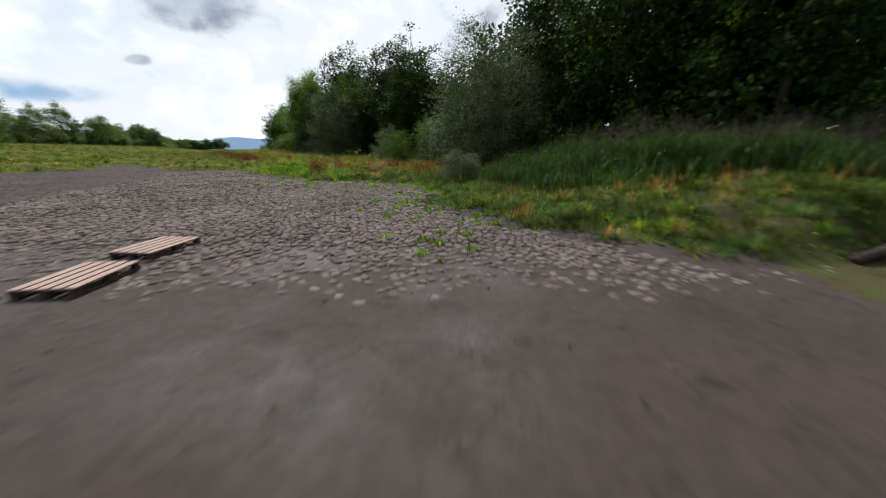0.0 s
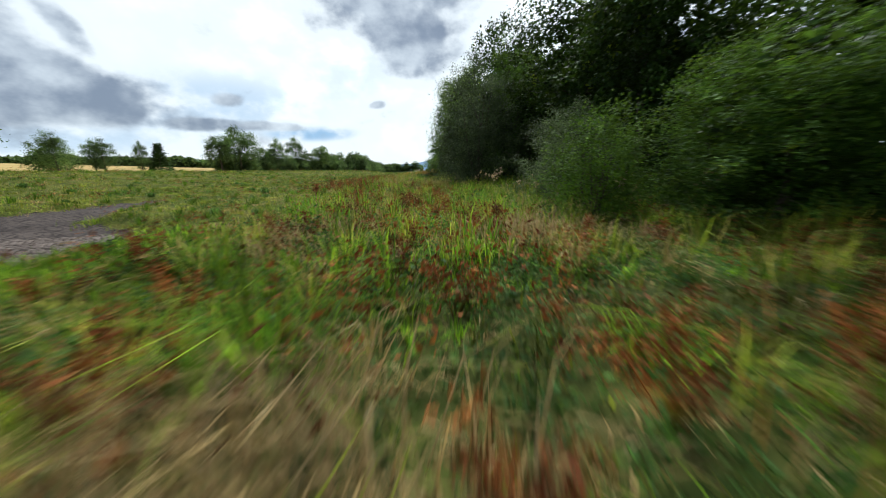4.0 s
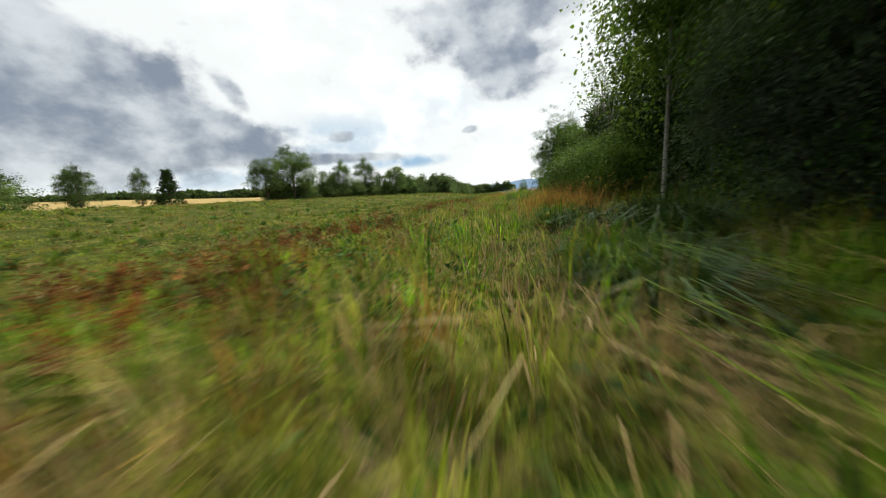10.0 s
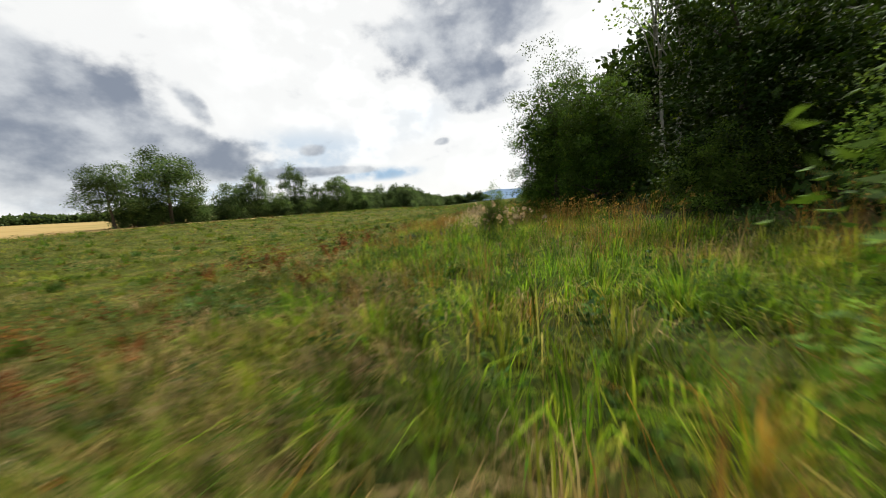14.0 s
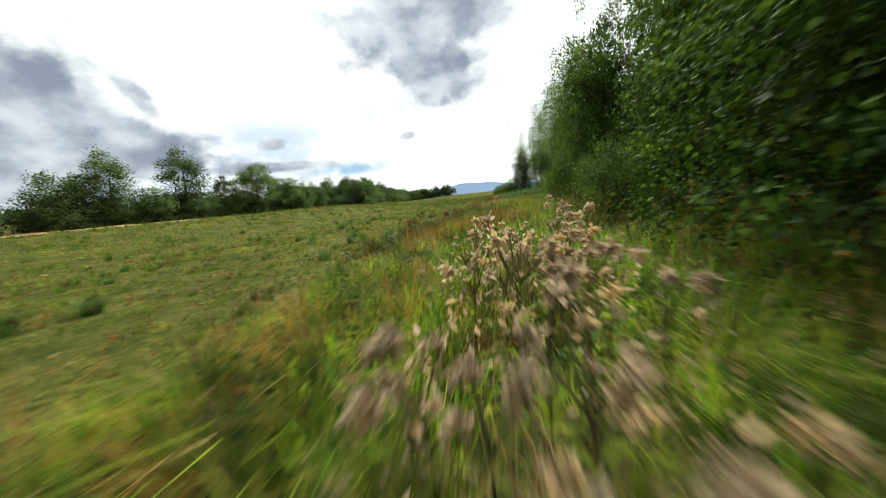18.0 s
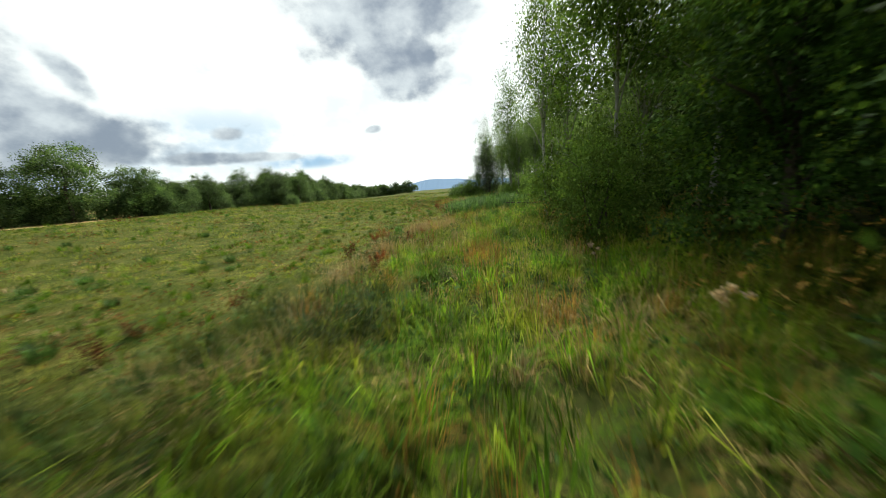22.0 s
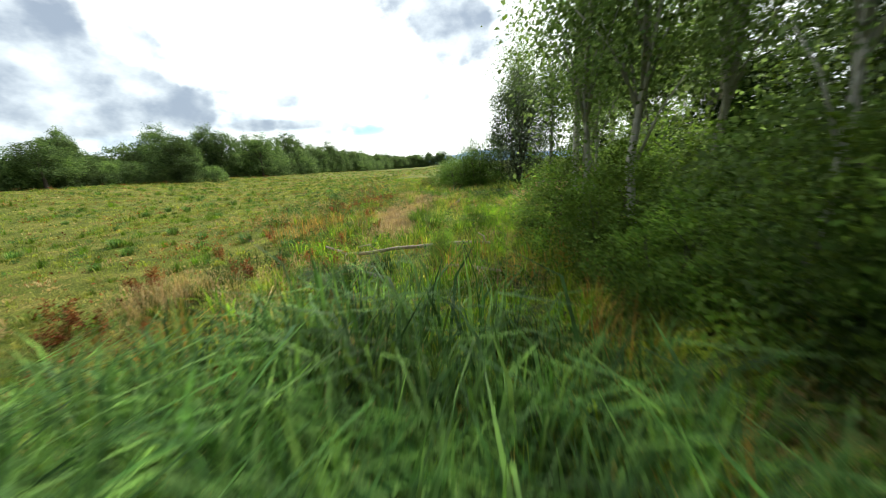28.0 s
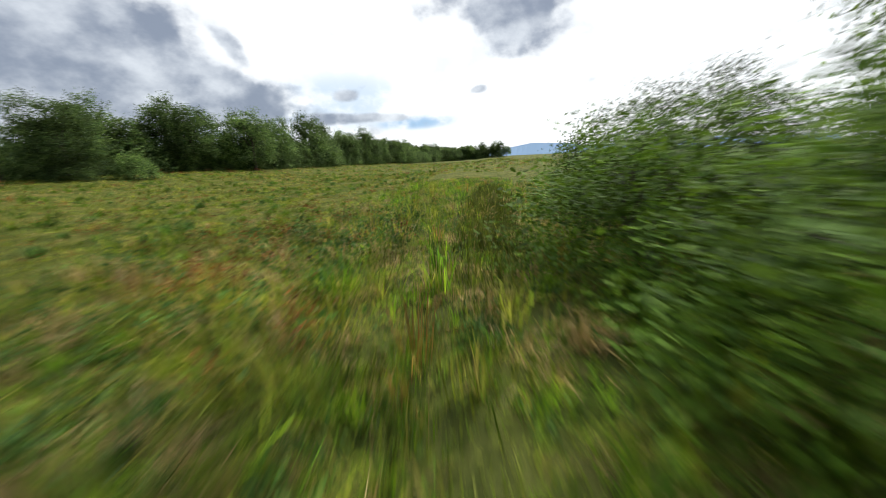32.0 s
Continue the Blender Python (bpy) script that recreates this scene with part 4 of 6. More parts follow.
build_hill()


# ---- grass ----
def scatter(rng, n, d0, d1, y0, y1):
    y = rng.uniform(y0, y1, n)
    x = track_x(y) + rng.uniform(d0, d1, n)
    return x, y


def grass(name, label, seed, n, d0, d1, y0, y1, h0, h1, w, lean, material, keep=None):
    rng = np.random.RandomState(seed)
    x, y = scatter(rng, n, d0, d1, y0, y1)
    ok = in_pond(x, y) < rng.uniform(-0.3, 0.15, len(x))
    if keep is not None:
        ok &= rng.rand(len(x)) < keep(x, y)
    x, y = x[ok], y[ok]
    B = np.stack([x, y, land(x, y) - 0.02], -1)
    hh = (h0 + (h1 - h0) * rng.rand(len(x)) ** 1.4) * (0.3 + 1.3 * wave(x, y, 0.8, seed)) * (0.7 + 0.6 * wave(x, y, 4.0, seed + 50))
    V = blade_arrays(B, hh, w * rng.uniform(0.6, 1.4, len(x)), rng.uniform(0, 6.28, len(x)), rng.uniform(0.1, lean, len(x)))
    return tagged(new(name, blades_mesh(name, V, material)), label, "grass", kind="stuff")


def tufted(size, k, lo, hi):
    return lambda x, y: smooth(lo, hi, wave(x, y, size, k))


def clumps(seed, n, d0, d1, y0, y1, sorts, cover=None, shore=0.0):
    """A mosaic of clumps, each of one sort of plant; each sort is one mesh."""
    rng = np.random.RandomState(seed)
    x, y = scatter(rng, n, d0, d1, y0, y1)
    ok = in_pond(x, y) < rng.uniform(-0.35, -0.05, n) + shore * rng.rand(n) ** 2
    if cover is not None:
        ok &= rng.rand(n) < cover(x, y)
    x, y = x[ok], y[ok]
    W = np.stack([share(x, y) + 0 * x for share in (q[3] for q in sorts)], -1)
    W = np.cumsum(W / W.sum(1, keepdims=True), 1)
    pick = (rng.rand(len(x))[:, None] > W).sum(1)
    size = rng.uniform(0.65, 1.35, len(x))
    for k, (name, label, material, share, h0, h1, wide, lean, rad, count, leafy) in enumerate(sorts):
        sel = np.nonzero(pick == k)[0]
        if not len(sel):
            continue
        i = np.repeat(sel, rng.poisson(count, len(sel)))
        m = len(i)
        r = np.abs(rng.normal(size=m)) * 0.55
        a = rng.uniform(0, 6.28, m)
        px, py = x[i] + r * np.cos(a) * rad * size[i], y[i] + r * np.sin(a) * rad * size[i]
        z = land(px, py)
        tall = (h0 + (h1 - h0) * rng.rand(len(x)))[i] * size[i] * rng.uniform(0.55, 1.05, m) * np.clip(1.1 - 0.35 * r, 0.4, 1.1)
        if leafy:
            P = np.stack([px, py, z + tall * rng.rand(m) ** 0.6], -1)
            D = np.stack([np.cos(a), np.sin(a), rng.uniform(-0.2, 0.9, m)], -1) + rng.normal(size=(m, 3)) * 0.35
            me = leaves_mesh(name, leaves_arrays(P, D, wide * rng.uniform(0.6, 1.4, m), 0.26, rng), material)
        else:
            V = blade_arrays(np.stack([px, py, z - 0.02], -1), tall, wide * rng.uniform(0.6, 1.4, m), a + rng.normal(size=m) * 0.7, rng.uniform(0.2, 1.7 * lean, m) * (0.6 + 0.8 * r))
            me = blades_mesh(name, V, material)
        tagged(new(name, me), label, "plants" if leafy else "grass", kind="stuff")


def open_ground(x, y):
    """Nothing tall grows on the mown clearing, round the fire place and on the flattened lane."""
    a = ((x - 44.4) / 4.4) ** 2 + ((y - 126.2) / 3.8) ** 2
    b = ((x - 39.3) / 1.3) ** 2 + ((y - 121.8) / 1.6) ** 2
    c = ((x - 35.3) / 0.9) ** 2 + ((y - 120.0) / 4.0) ** 2
    e = ((x - 36.9) / 0.9) ** 2 + ((y - 127.2) / 3.4) ** 2
    g = ((x - 35.4) / 2.1) ** 2 + ((y - 114.2) / 0.5) ** 2
    return smooth(0.7, 1.15, np.minimum(np.minimum(np.minimum(a, b), np.minimum(c, e)), g + 0.45))


def field_of(size, k, lo, hi, base=0.0, amount=1.0):
    return lambda x, y: base + amount * smooth(lo, hi, wave(x, y, size, k))


def banded(size, k, lo, hi, base=0.0, amount=1.0):
    """Patches drawn out along the meadow, as mowing leaves them."""
    return lambda x, y: base + amount * smooth(lo, hi, wave((x - track_x(y)) * 1.5, y * 0.45, size, k))


# the open strip beside the wood: tall, mixed and tufted
clumps(21, 16500, -3.6, 4.8, -12, 152, (
    ("tall_grass", "tall green grass along the open strip beside the wood", TALL, field_of(3, 31, 0.3, 0.6, 0.5, 0.8), 0.34, 0.76, 0.0135, 0.9, 0.24, 30, False),
    ("lush_grass", "bright green lush grass in clumps", LUSH, field_of(2.4, 32, 0.42, 0.62, 0.3, 2.3), 0.34, 0.74, 0.015, 1.0, 0.24, 30, False),
    ("straw_grass", "bleached straw-coloured grass bent over in patches", STRAW, field_of(2.6, 33, 0.46, 0.62, 0.16, 1.6), 0.30, 0.62, 0.010, 0.95, 0.22, 28, False),
    ("yellow_grass", "yellowing grass in loose tufts", YELLOW, field_of(2.0, 45, 0.44, 0.62, 0.25, 1.4), 0.28, 0.64, 0.012, 1.0, 0.22, 28, False),
    ("rusty_grass", "orange-brown seeding grass in patches", RUSTY, lambda x, y: 0.03 + 1.1 * smooth(0.54, 0.66, wave(x, y, 3.6, 34)) * smooth(15, 26, y), 0.45, 0.85, 0.009, 0.5, 0.18, 22, False),
    ("leafy_weeds", "broad-leaved green weeds among the grass", WEED, field_of(2.2, 46, 0.46, 0.64, 0.16, 1.2), 0.18, 0.46, 0.075, 0.5, 0.20, 30, True)),
    lambda x, y: open_ground(x, y) * (0.15 + 0.85 * smooth(-7, 1, y)) * (1 - 0.8 * smooth(127, 131, y)))
clumps(35, 1500, -2.6, 3.6, 8, 37, (
    ("straw_grass", "golden seeding grass in tufts along the strip", STRAW, lambda x, y: 1.0, 0.35, 0.7, 0.010, 1.0, 0.2, 26, False),
    ("yellow_grass", "yellowing grass in tufts along the strip", YELLOW, lambda x, y: 0.8, 0.3, 0.6, 0.012, 1.0, 0.22, 26, False)),
    lambda x, y: smooth(0.4, 0.6, wave(x, y, 2.2, 101)))
# low weeds, docks and dry grass between the pond and the strip
clumps(33, 3600, -3.6, 5.0, -13, 1.5, (
    ("leafy_weeds", "low leafy weeds beside the drained pond", WEED, field_of(2.4, 85, 0.35, 0.6, 0.4, 1.0), 0.08, 0.24, 0.05, 0.5, 0.2, 36, True),
    ("lush_grass", "short fresh grass beside the drained pond", LUSH, field_of(2.0, 86, 0.45, 0.62, 0.2, 0.9), 0.1, 0.28, 0.012, 0.9, 0.2, 28, False),
    ("straw_grass", "dry pale grass beside the drained pond", STRAW, field_of(2.2, 87, 0.48, 0.62, 0.12, 1.0), 0.12, 0.3, 0.010, 1.2, 0.2, 24, False),
    ("olive_grass", "dull olive grass beside the drained pond", OLIVE, lambda x, y: 0.3 + 0.9 * smooth(0.5, 2.5, x - track_x(y)), 0.14, 0.34, 0.012, 0.9, 0.2, 28, False),
    ("seeding_docks", "rust-red docks beside the drained pond", DOCK, lambda x, y: 0.04 + 0.8 * smooth(0.5, 0.62, wave(x, y, 2.2, 88)) * smooth(-11, -8, y), 0.2, 0.5, 0.04, 0.4, 0.16, 50, True)),
    lambda x, y: smooth(3, -3, y) * np.where(in_pond(x, y) < -0.4, 1, 0.3))
grass("low_grass", "short grass and dead blades on the worn ground", 31, 26000, -3.0, 3.4, 108, 131, 0.04, 0.14, 0.012, 1.4, YELLOW)
grass("low_grass", "short green turf along the end of the track", 32, 42000, -3.4, 3.0, 127, 152, 0.06, 0.2, 0.012, 1.2, TURF)
grass("low_grass", "short dark grass along the end of the track", 36, 18000, -3.4, 3.0, 127, 152, 0.08, 0.24, 0.012, 1.1, TUSSOCK, tufted(1.6, 106, 0.45, 0.6))
# short grazed turf with dry patches at the end of the track
clumps(34, 3400, -3.6, 3.0, 127, 158, (
    ("meadow_grass", "short green turf along the end of the track", GRASS, field_of(2.4, 91, 0.35, 0.6, 0.4, 0.6), 0.08, 0.22, 0.014, 0.9, 0.26, 26, False),
    ("straw_grass", "dry golden tufts in the short turf", STRAW, field_of(1.8, 92, 0.48, 0.62, 0.12, 1.4), 0.1, 0.28, 0.011, 1.1, 0.2, 24, False),
    ("leafy_weeds", "dark low weeds in the short turf", WEED, field_of(2.2, 93, 0.48, 0.62, 0.15, 1.0), 0.08, 0.24, 0.06, 0.5, 0.2, 24, True),
    ("lush_grass", "green tufts in the short turf", LUSH, field_of(2.0, 94, 0.46, 0.62, 0.2, 0.9), 0.12, 0.3, 0.014, 0.9, 0.22, 24, False)))
# darker rank grass where the strip meets the meadow
clumps(19, 4200, -5.2, -1.4, 14, 136, (
    ("olive_grass", "dark olive rank grass along the meadow's edge", OLIVE, field_of(4, 55, 0.35, 0.6, 0.3, 1.2), 0.26, 0.55, 0.014, 0.9, 0.26, 24, False),
    ("leafy_weeds", "dark leafy weeds along the meadow's edge", WEED, field_of(3, 56, 0.45, 0.62, 0.1, 0.7), 0.2, 0.42, 0.075, 0.5, 0.22, 24, True),
    ("straw_grass", "drooping bleached grass along the meadow's edge", STRAW, field_of(3, 57, 0.52, 0.66, 0.04, 0.9), 0.3, 0.5, 0.011, 1.2, 0.22, 20, False)),
    lambda x, y: open_ground(x, y) * smooth(0.38, 0.58, wave(x, y, 6, 58)))
clumps(29, 1500, -5.4, -1.0, 69, 85, (
    ("olive_grass", "dark olive rank grass beside the strip", OLIVE, lambda x, y: 1.0, 0.4, 0.75, 0.014, 0.9, 0.26, 28, False),
    ("bank_grass", "dark green rank grass beside the strip", SHADE_SEDGE, lambda x, y: 0.5, 0.4, 0.7, 0.015, 0.9, 0.26, 26, False)),
    lambda x, y: smooth(0.3, 0.55, wave(x, y, 5, 68)))
clumps(28, 1500, -7.5, -1.3, 121, 141, (
    ("leafy_weeds", "tall dark green weeds beside the track", WEED, field_of(3, 81, 0.4, 0.6, 0.3, 1.0), 0.3, 0.62, 0.08, 0.5, 0.24, 40, True),
    ("tall_grass", "tall green grass beside the track", TALL, lambda x, y: 0.5, 0.4, 0.7, 0.013, 0.9, 0.24, 28, False),
    ("seeding_docks", "rust-red docks among the weeds", DOCK, field_of(2.6, 82, 0.52, 0.64, 0.02, 1.3), 0.3, 0.62, 0.045, 0.4, 0.2, 60, True),
    ("straw_grass", "bleached seeding grass among the weeds", STRAW, field_of(2.2, 83, 0.5, 0.64, 0.08, 0.9), 0.4, 0.7, 0.010, 1.0, 0.22, 22, False)),
    lambda x, y: 0.35 + 0.65 * smooth(0.3, 0.55, wave(x, y, 4, 84)))
clumps(36, 640, -9.5, -3.2, 14, 62, (
    ("seeding_docks", "rust-red seeding docks in a long bed", DOCK, lambda x, y: 1.0, 0.22, 0.55, 0.05, 0.4, 0.22, 48, True),
    ("straw_grass", "bleached grass beside the bed of docks", STRAW, lambda x, y: 0.5, 0.2, 0.4, 0.014, 1.3, 0.28, 26, False),
    ("leafy_weeds", "dark weeds among the docks", WEED, lambda x, y: 0.5, 0.2, 0.4, 0.07, 0.5, 0.24, 26, True)),
    banded(1.9, 102, 0.52, 0.60))
clumps(30, 700, -4.2, -1.2, 34, 46, (
    ("straw_grass", "bleached grass bent over beside the strip", STRAW, lambda x, y: 1.0, 0.3, 0.55, 0.010, 1.4, 0.24, 26, False),
    ("olive_grass", "dark olive grass beside the strip", OLIVE, lambda x, y: 0.8, 0.3, 0.55, 0.013, 0.9, 0.24, 26, False)))
# thin cover between the clumps
grass("tall_grass", "thin green grass between the clumps", 26, 95000, -3.4, 4.6, -14, 142, 0.10, 0.40, 0.013, 1.2, TALL, lambda x, y: open_ground(x, y) * (0.25 + 0.75 * smooth(-6, 1, y)) * (1 - 0.6 * smooth(127, 131, y)))
# the meadow: short, patchy, with darker rushes and dry yellow spots
MEADOW = (
    ("meadow_grass", "short green and yellowish meadow grass", TURF, banded(3, 35, 0.3, 0.6, 0.9, 0.9), 0.08, 0.20, 0.018, 0.9, 0.32, 26, False),
    ("lush_grass", "greener tufts of grass in the meadow", GRASS, banded(2.6, 36, 0.44, 0.60, 0.25, 1.4), 0.12, 0.26, 0.018, 0.9, 0.30, 24, False),
    ("yellow_grass", "yellow and fading grass over the meadow", TURF, banded(3.4, 37, 0.42, 0.58, 0.6, 1.9), 0.06, 0.15, 0.020, 1.1, 0.36, 24, False),
    ("straw_grass", "dry pale grass scattered over the meadow", STRAW, banded(3.2, 47, 0.50, 0.60, 0.10, 2.6), 0.06, 0.15, 0.016, 1.3, 0.34, 22, False),
    ("leafy_weeds", "dark low weeds in the meadow", WEED, banded(2.6, 48, 0.54, 0.62, 0.02, 1.5), 0.12, 0.30, 0.050, 0.5, 0.22, 40, True),
    ("meadow_rushes", "dark rushy tufts scattered over the meadow", TUSSOCK, banded(2.4, 62, 0.48, 0.60, 0.18, 0.9), 0.16, 0.34, 0.016, 0.8, 0.17, 42, False),
    ("meadow_docks", "brown seeding docks scattered over the meadow", DOCK, banded(2.8, 63, 0.56, 0.64, 0.01, 1.6), 0.14, 0.36, 0.045, 0.4, 0.20, 26, True))
clumps(22, 13500, -15, -2.9, -10, 178, MEADOW)
clumps(23, 13000, -38, -14, -8, 180, tuple((a, b + " farther across", c, d, e * 1.3, f * 1.25, g * 1.7, h, i * 1.7, j * 0.62, k) for a, b, c, d, e, f, g, h, i, j, k in MEADOW))
clumps(24, 3600, -46, 14, 168, 260, tuple((a, b + " farther ahead", c, d, e * 1.6, f * 1.5, g * 2.6, h, i * 2.6, j * 0.6, k) for a, b, c, d, e, f, g, h, i, j, k in MEADOW))
def turf(name, label, seed, n, d0, d1, y0, y1, h0, h1, w, material):
    """A close sward of short leaning blades, thicker in drawn-out bands."""
    band = banded(2.6, seed, 0.30, 0.62, 0.25, 0.75)
    grass(name, label, seed, n, d0, d1, y0, y1, h0, h1, w, 1.3, material, band)


turf("meadow_turf", "close yellowish turf over the meadow", 141, 110000, -16, -2.6, -9, 176, 0.05, 0.15, 0.013, TURF)
turf("meadow_turf", "close green turf over the meadow", 142, 100000, -16, -2.6, -9, 176, 0.06, 0.16, 0.013, TURF)
turf("meadow_turf", "fading turf farther across the meadow", 143, 80000, -40, -15, -8, 180, 0.08, 0.16, 0.022, TURF)
turf("meadow_turf", "green turf farther across the meadow", 144, 60000, -40, -15, -8, 180, 0.08, 0.16, 0.022, TURF)
# the bank below the trees, its grass darkened in colour for their shade
clumps(25, 3600, 4.2, 9.5, -10, 142, (
    ("bank_grass", "rank grass in shade tone on the bank below the trees", SHADE_SEDGE, lambda x, y: 1.0, 0.25, 0.6, 0.016, 0.9, 0.28, 22, False),
    ("bank_grass", "lighter grass on the bank below the trees", TALL, field_of(3, 49, 0.5, 0.64, 0.04, 0.5), 0.25, 0.55, 0.017, 0.9, 0.26, 22, False),
    ("bank_grass", "rusty seeding grass on the bank below the trees", RUSTY, lambda x, y: 0.02 + 0.9 * smooth(0.5, 0.62, wave(x, y, 4, 50)) * smooth(22, 30, y), 0.5, 0.85, 0.010, 0.5, 0.22, 20, False),
    ("leafy_weeds", "leafy weeds on the bank below the trees", WEED, field_of(3, 51, 0.45, 0.62, 0.2, 0.9), 0.2, 0.6, 0.085, 0.5, 0.26, 26, True)), open_ground)
clumps(38, 620, 0.8, 4.4, 48, 66, (
    ("lush_grass", "bright green grass beside the thistles", LUSH, lambda x, y: 1.0, 0.3, 0.6, 0.014, 0.9, 0.24, 28, False),
    ("yellow_grass", "yellowing grass beside the thistles", YELLOW, field_of(2.0, 105, 0.45, 0.6, 0.2, 0.9), 0.3, 0.6, 0.012, 1.0, 0.22, 26, False)))
clumps(39, 520, -3.4, -0.6, 50, 64, (
    ("lush_grass", "sunlit yellow-green grass beside the rusty patch", LUSH, lambda x, y: 0.8, 0.3, 0.6, 0.014, 0.9, 0.24, 28, False),
    ("yellow_grass", "yellowing grass beside the rusty patch", YELLOW, lambda x, y: 1.0, 0.3, 0.6, 0.012, 1.0, 0.22, 26, False),
    ("rusty_grass", "orange seeding grass beside the thistles", RUSTY, lambda x, y: 0.5, 0.45, 0.75, 0.010, 0.6, 0.2, 24, False)))
clumps(37, 900, 2.2, 6.0, 74, 90, (
    ("lush_grass", "bright green grass on the bank before the trees", LUSH, lambda x, y: 1.0, 0.28, 0.55, 0.015, 0.9, 0.26, 28, False),
    ("tall_grass", "mixed green grass on the bank before the trees", TALL, lambda x, y: 0.8, 0.3, 0.6, 0.014, 0.9, 0.26, 28, False),
    ("yellow_grass", "yellowing grass on the bank before the trees", YELLOW, field_of(2.2, 103, 0.48, 0.62, 0.1, 1.0), 0.3, 0.55, 0.012, 1.0, 0.24, 26, False)))
# between the pond and the reeds
SHORE = (
    ("shore_grass", "green grass along the pond's shore", LUSH, field_of(2.4, 52, 0.45, 0.64, 0.08, 0.4), 0.08, 0.22, 0.012, 0.9, 0.20, 30, False),
    ("shore_grass", "dark green grass along the pond's shore", WEED, lambda x, y: 0.9, 0.08, 0.24, 0.012, 0.9, 0.20, 30, False),
    ("shore_grass", "dark olive grass between the pond and the reeds", OLIVE, lambda x, y: 0.9, 0.12, 0.30, 0.012, 0.9, 0.20, 30, False),
    ("shore_grass", "rank green grass between the pond and the reeds", TALL, lambda x, y: 0.25, 0.12, 0.32, 0.012, 0.9, 0.20, 28, False),
    ("shore_grass", "reddish and yellow grass behind the shore", RUSTY, lambda x, y: 0.02 + 0.45 * smooth(0.5, 0.62, wave(x, y, 2.4, 53)) * smooth(1.0, 3.0, -in_pond(x, y)), 0.22, 0.48, 0.010, 0.7, 0.18, 24, False),
    ("shore_grass", "bleached grass behind the shore", STRAW, lambda x, y: 0.02 + 0.25 * smooth(0.5, 0.64, wave(x, y, 2.0, 54)) * smooth(0.8, 2.5, -in_pond(x, y)), 0.16, 0.34, 0.011, 1.2, 0.18, 22, False))
clumps(20, 3000, 0.6, 8.0, -19.5, -10.5, SHORE)
clumps(17, 2600, -3.4, 2.6, -17, 2.0, (
    ("shore_weeds", "fresh green weeds creeping onto the mud", LUSH, field_of(1.5, 60, 0.4, 0.6, 0.3, 0.8), 0.06, 0.18, 0.012, 1.0, 0.16, 26, False),
    ("shore_weeds", "leafy green weeds along the edge of the mud", WEED, field_of(1.8, 61, 0.4, 0.6, 0.3, 0.8), 0.05, 0.16, 0.05, 0.5, 0.16, 26, True)),
    lambda x, y: smooth(-1.2, -0.2, in_pond(x, y)), 1.1)
clumps(18, 3400, 1.8, 15.0, -27, -19.0, SHORE)


def grass_patch(name, label, seed, n, cx, cy, rx, ry, h0, h1, w, lean, material, turn=0.0):
    """A named patch of one sort of grass in an oval."""
    rng = np.random.RandomState(seed)
    r, a = np.sqrt(rng.rand(n)) * (0.75 + 0.5 * rng.rand(n)), rng.uniform(0, 6.28, n)
    u, v = r * np.cos(a) * rx, r * np.sin(a) * ry
    x, y = cx + u * math.cos(turn) - v * math.sin(turn), cy + u * math.sin(turn) + v * math.cos(turn)
    hh = (h0 + (h1 - h0) * rng.rand(n)) * (0.7 + 0.5 * wave(x, y, 1.2, seed))
    B = np.stack([x, y, land(x, y) - 0.02], -1)
    V = blade_arrays(B, hh, w * rng.uniform(0.6, 1.4, n), rng.uniform(0, 6.28, n), rng.uniform(0.1, lean, n))
    tagged(new(name, blades_mesh(name, V, material)), label, "grass", kind="stuff")


# reeds by the pond, in shade-darkened colour, and across the track farther on
grass_patch("reed_bed", "dense green reeds beside the drained pond", 51, 15000, 1.2, -18.4, 2.5, 4.4, 0.7, 1.25, 0.026, 0.9, SHADE_SEDGE, -0.1)
grass_patch("dead_stems", "tall grey-brown dead stems behind the reeds", 53, 4200, 3.8, -19.0, 1.3, 4.8, 1.2, 1.95, 0.013, 0.3, DEADREED, -0.1)
grass_patch("reed_bed", "lush green reeds across the track", 54, 10500, 32.8, 105.4, 3.0, 5.2, 0.8, 1.42, 0.029, 1.2, REED, -0.5)
grass_patch("reed_bed", "lush green reeds at the edge of the wood", 55, 3200, 35.9, 107.0, 1.5, 3.0, 0.4, 0.7, 0.026, 1.0, REED, -0.4)
grass_patch("reed_bed", "broad bright blades of sedge beside the bush", 67, 520, 8.5, 37.4, 0.6, 1.4, 0.6, 1.05, 0.03, 1.1, REED, -0.3)
grass_patch("lush_grass", "bright yellow-green long grass beside the sedge", 63, 900, 8.6, 38.6, 0.8, 1.6, 0.6, 1.0, 0.02, 0.9, LUSH, -0.3)
grass_patch("rusty_grass", "orange-brown tall grass beside the bush", 56, 1700, 7.3, 28.3, 0.9, 2.4, 0.7, 1.1, 0.011, 0.45, RUSTY, -0.3)
grass_patch("rusty_grass", "orange seeding grass beside the track", 57, 900, 10.6, 56.6, 0.8, 2.6, 0.55, 0.95, 0.010, 0.45, RUSTY, -0.3)
grass_patch("rusty_grass", "orange seeding grass across the strip", 66, 1300, 16.8, 72.0, 1.5, 2.2, 0.55, 0.9, 0.009, 0.5, RUSTY, -0.4)
grass_patch("rusty_grass", "orange seeding grass beside the track", 58, 1400, 15.2, 71.0, 1.4, 2.4, 0.5, 0.8, 0.010, 0.5, RUSTY, -0.4)
grass_patch("reed_bed", "low green reeds and sedge behind the shore", 50, 4200, -1.3, -17.0, 1.5, 3.2, 0.35, 0.75, 0.024, 0.7, SHADE_SEDGE, -0.15)
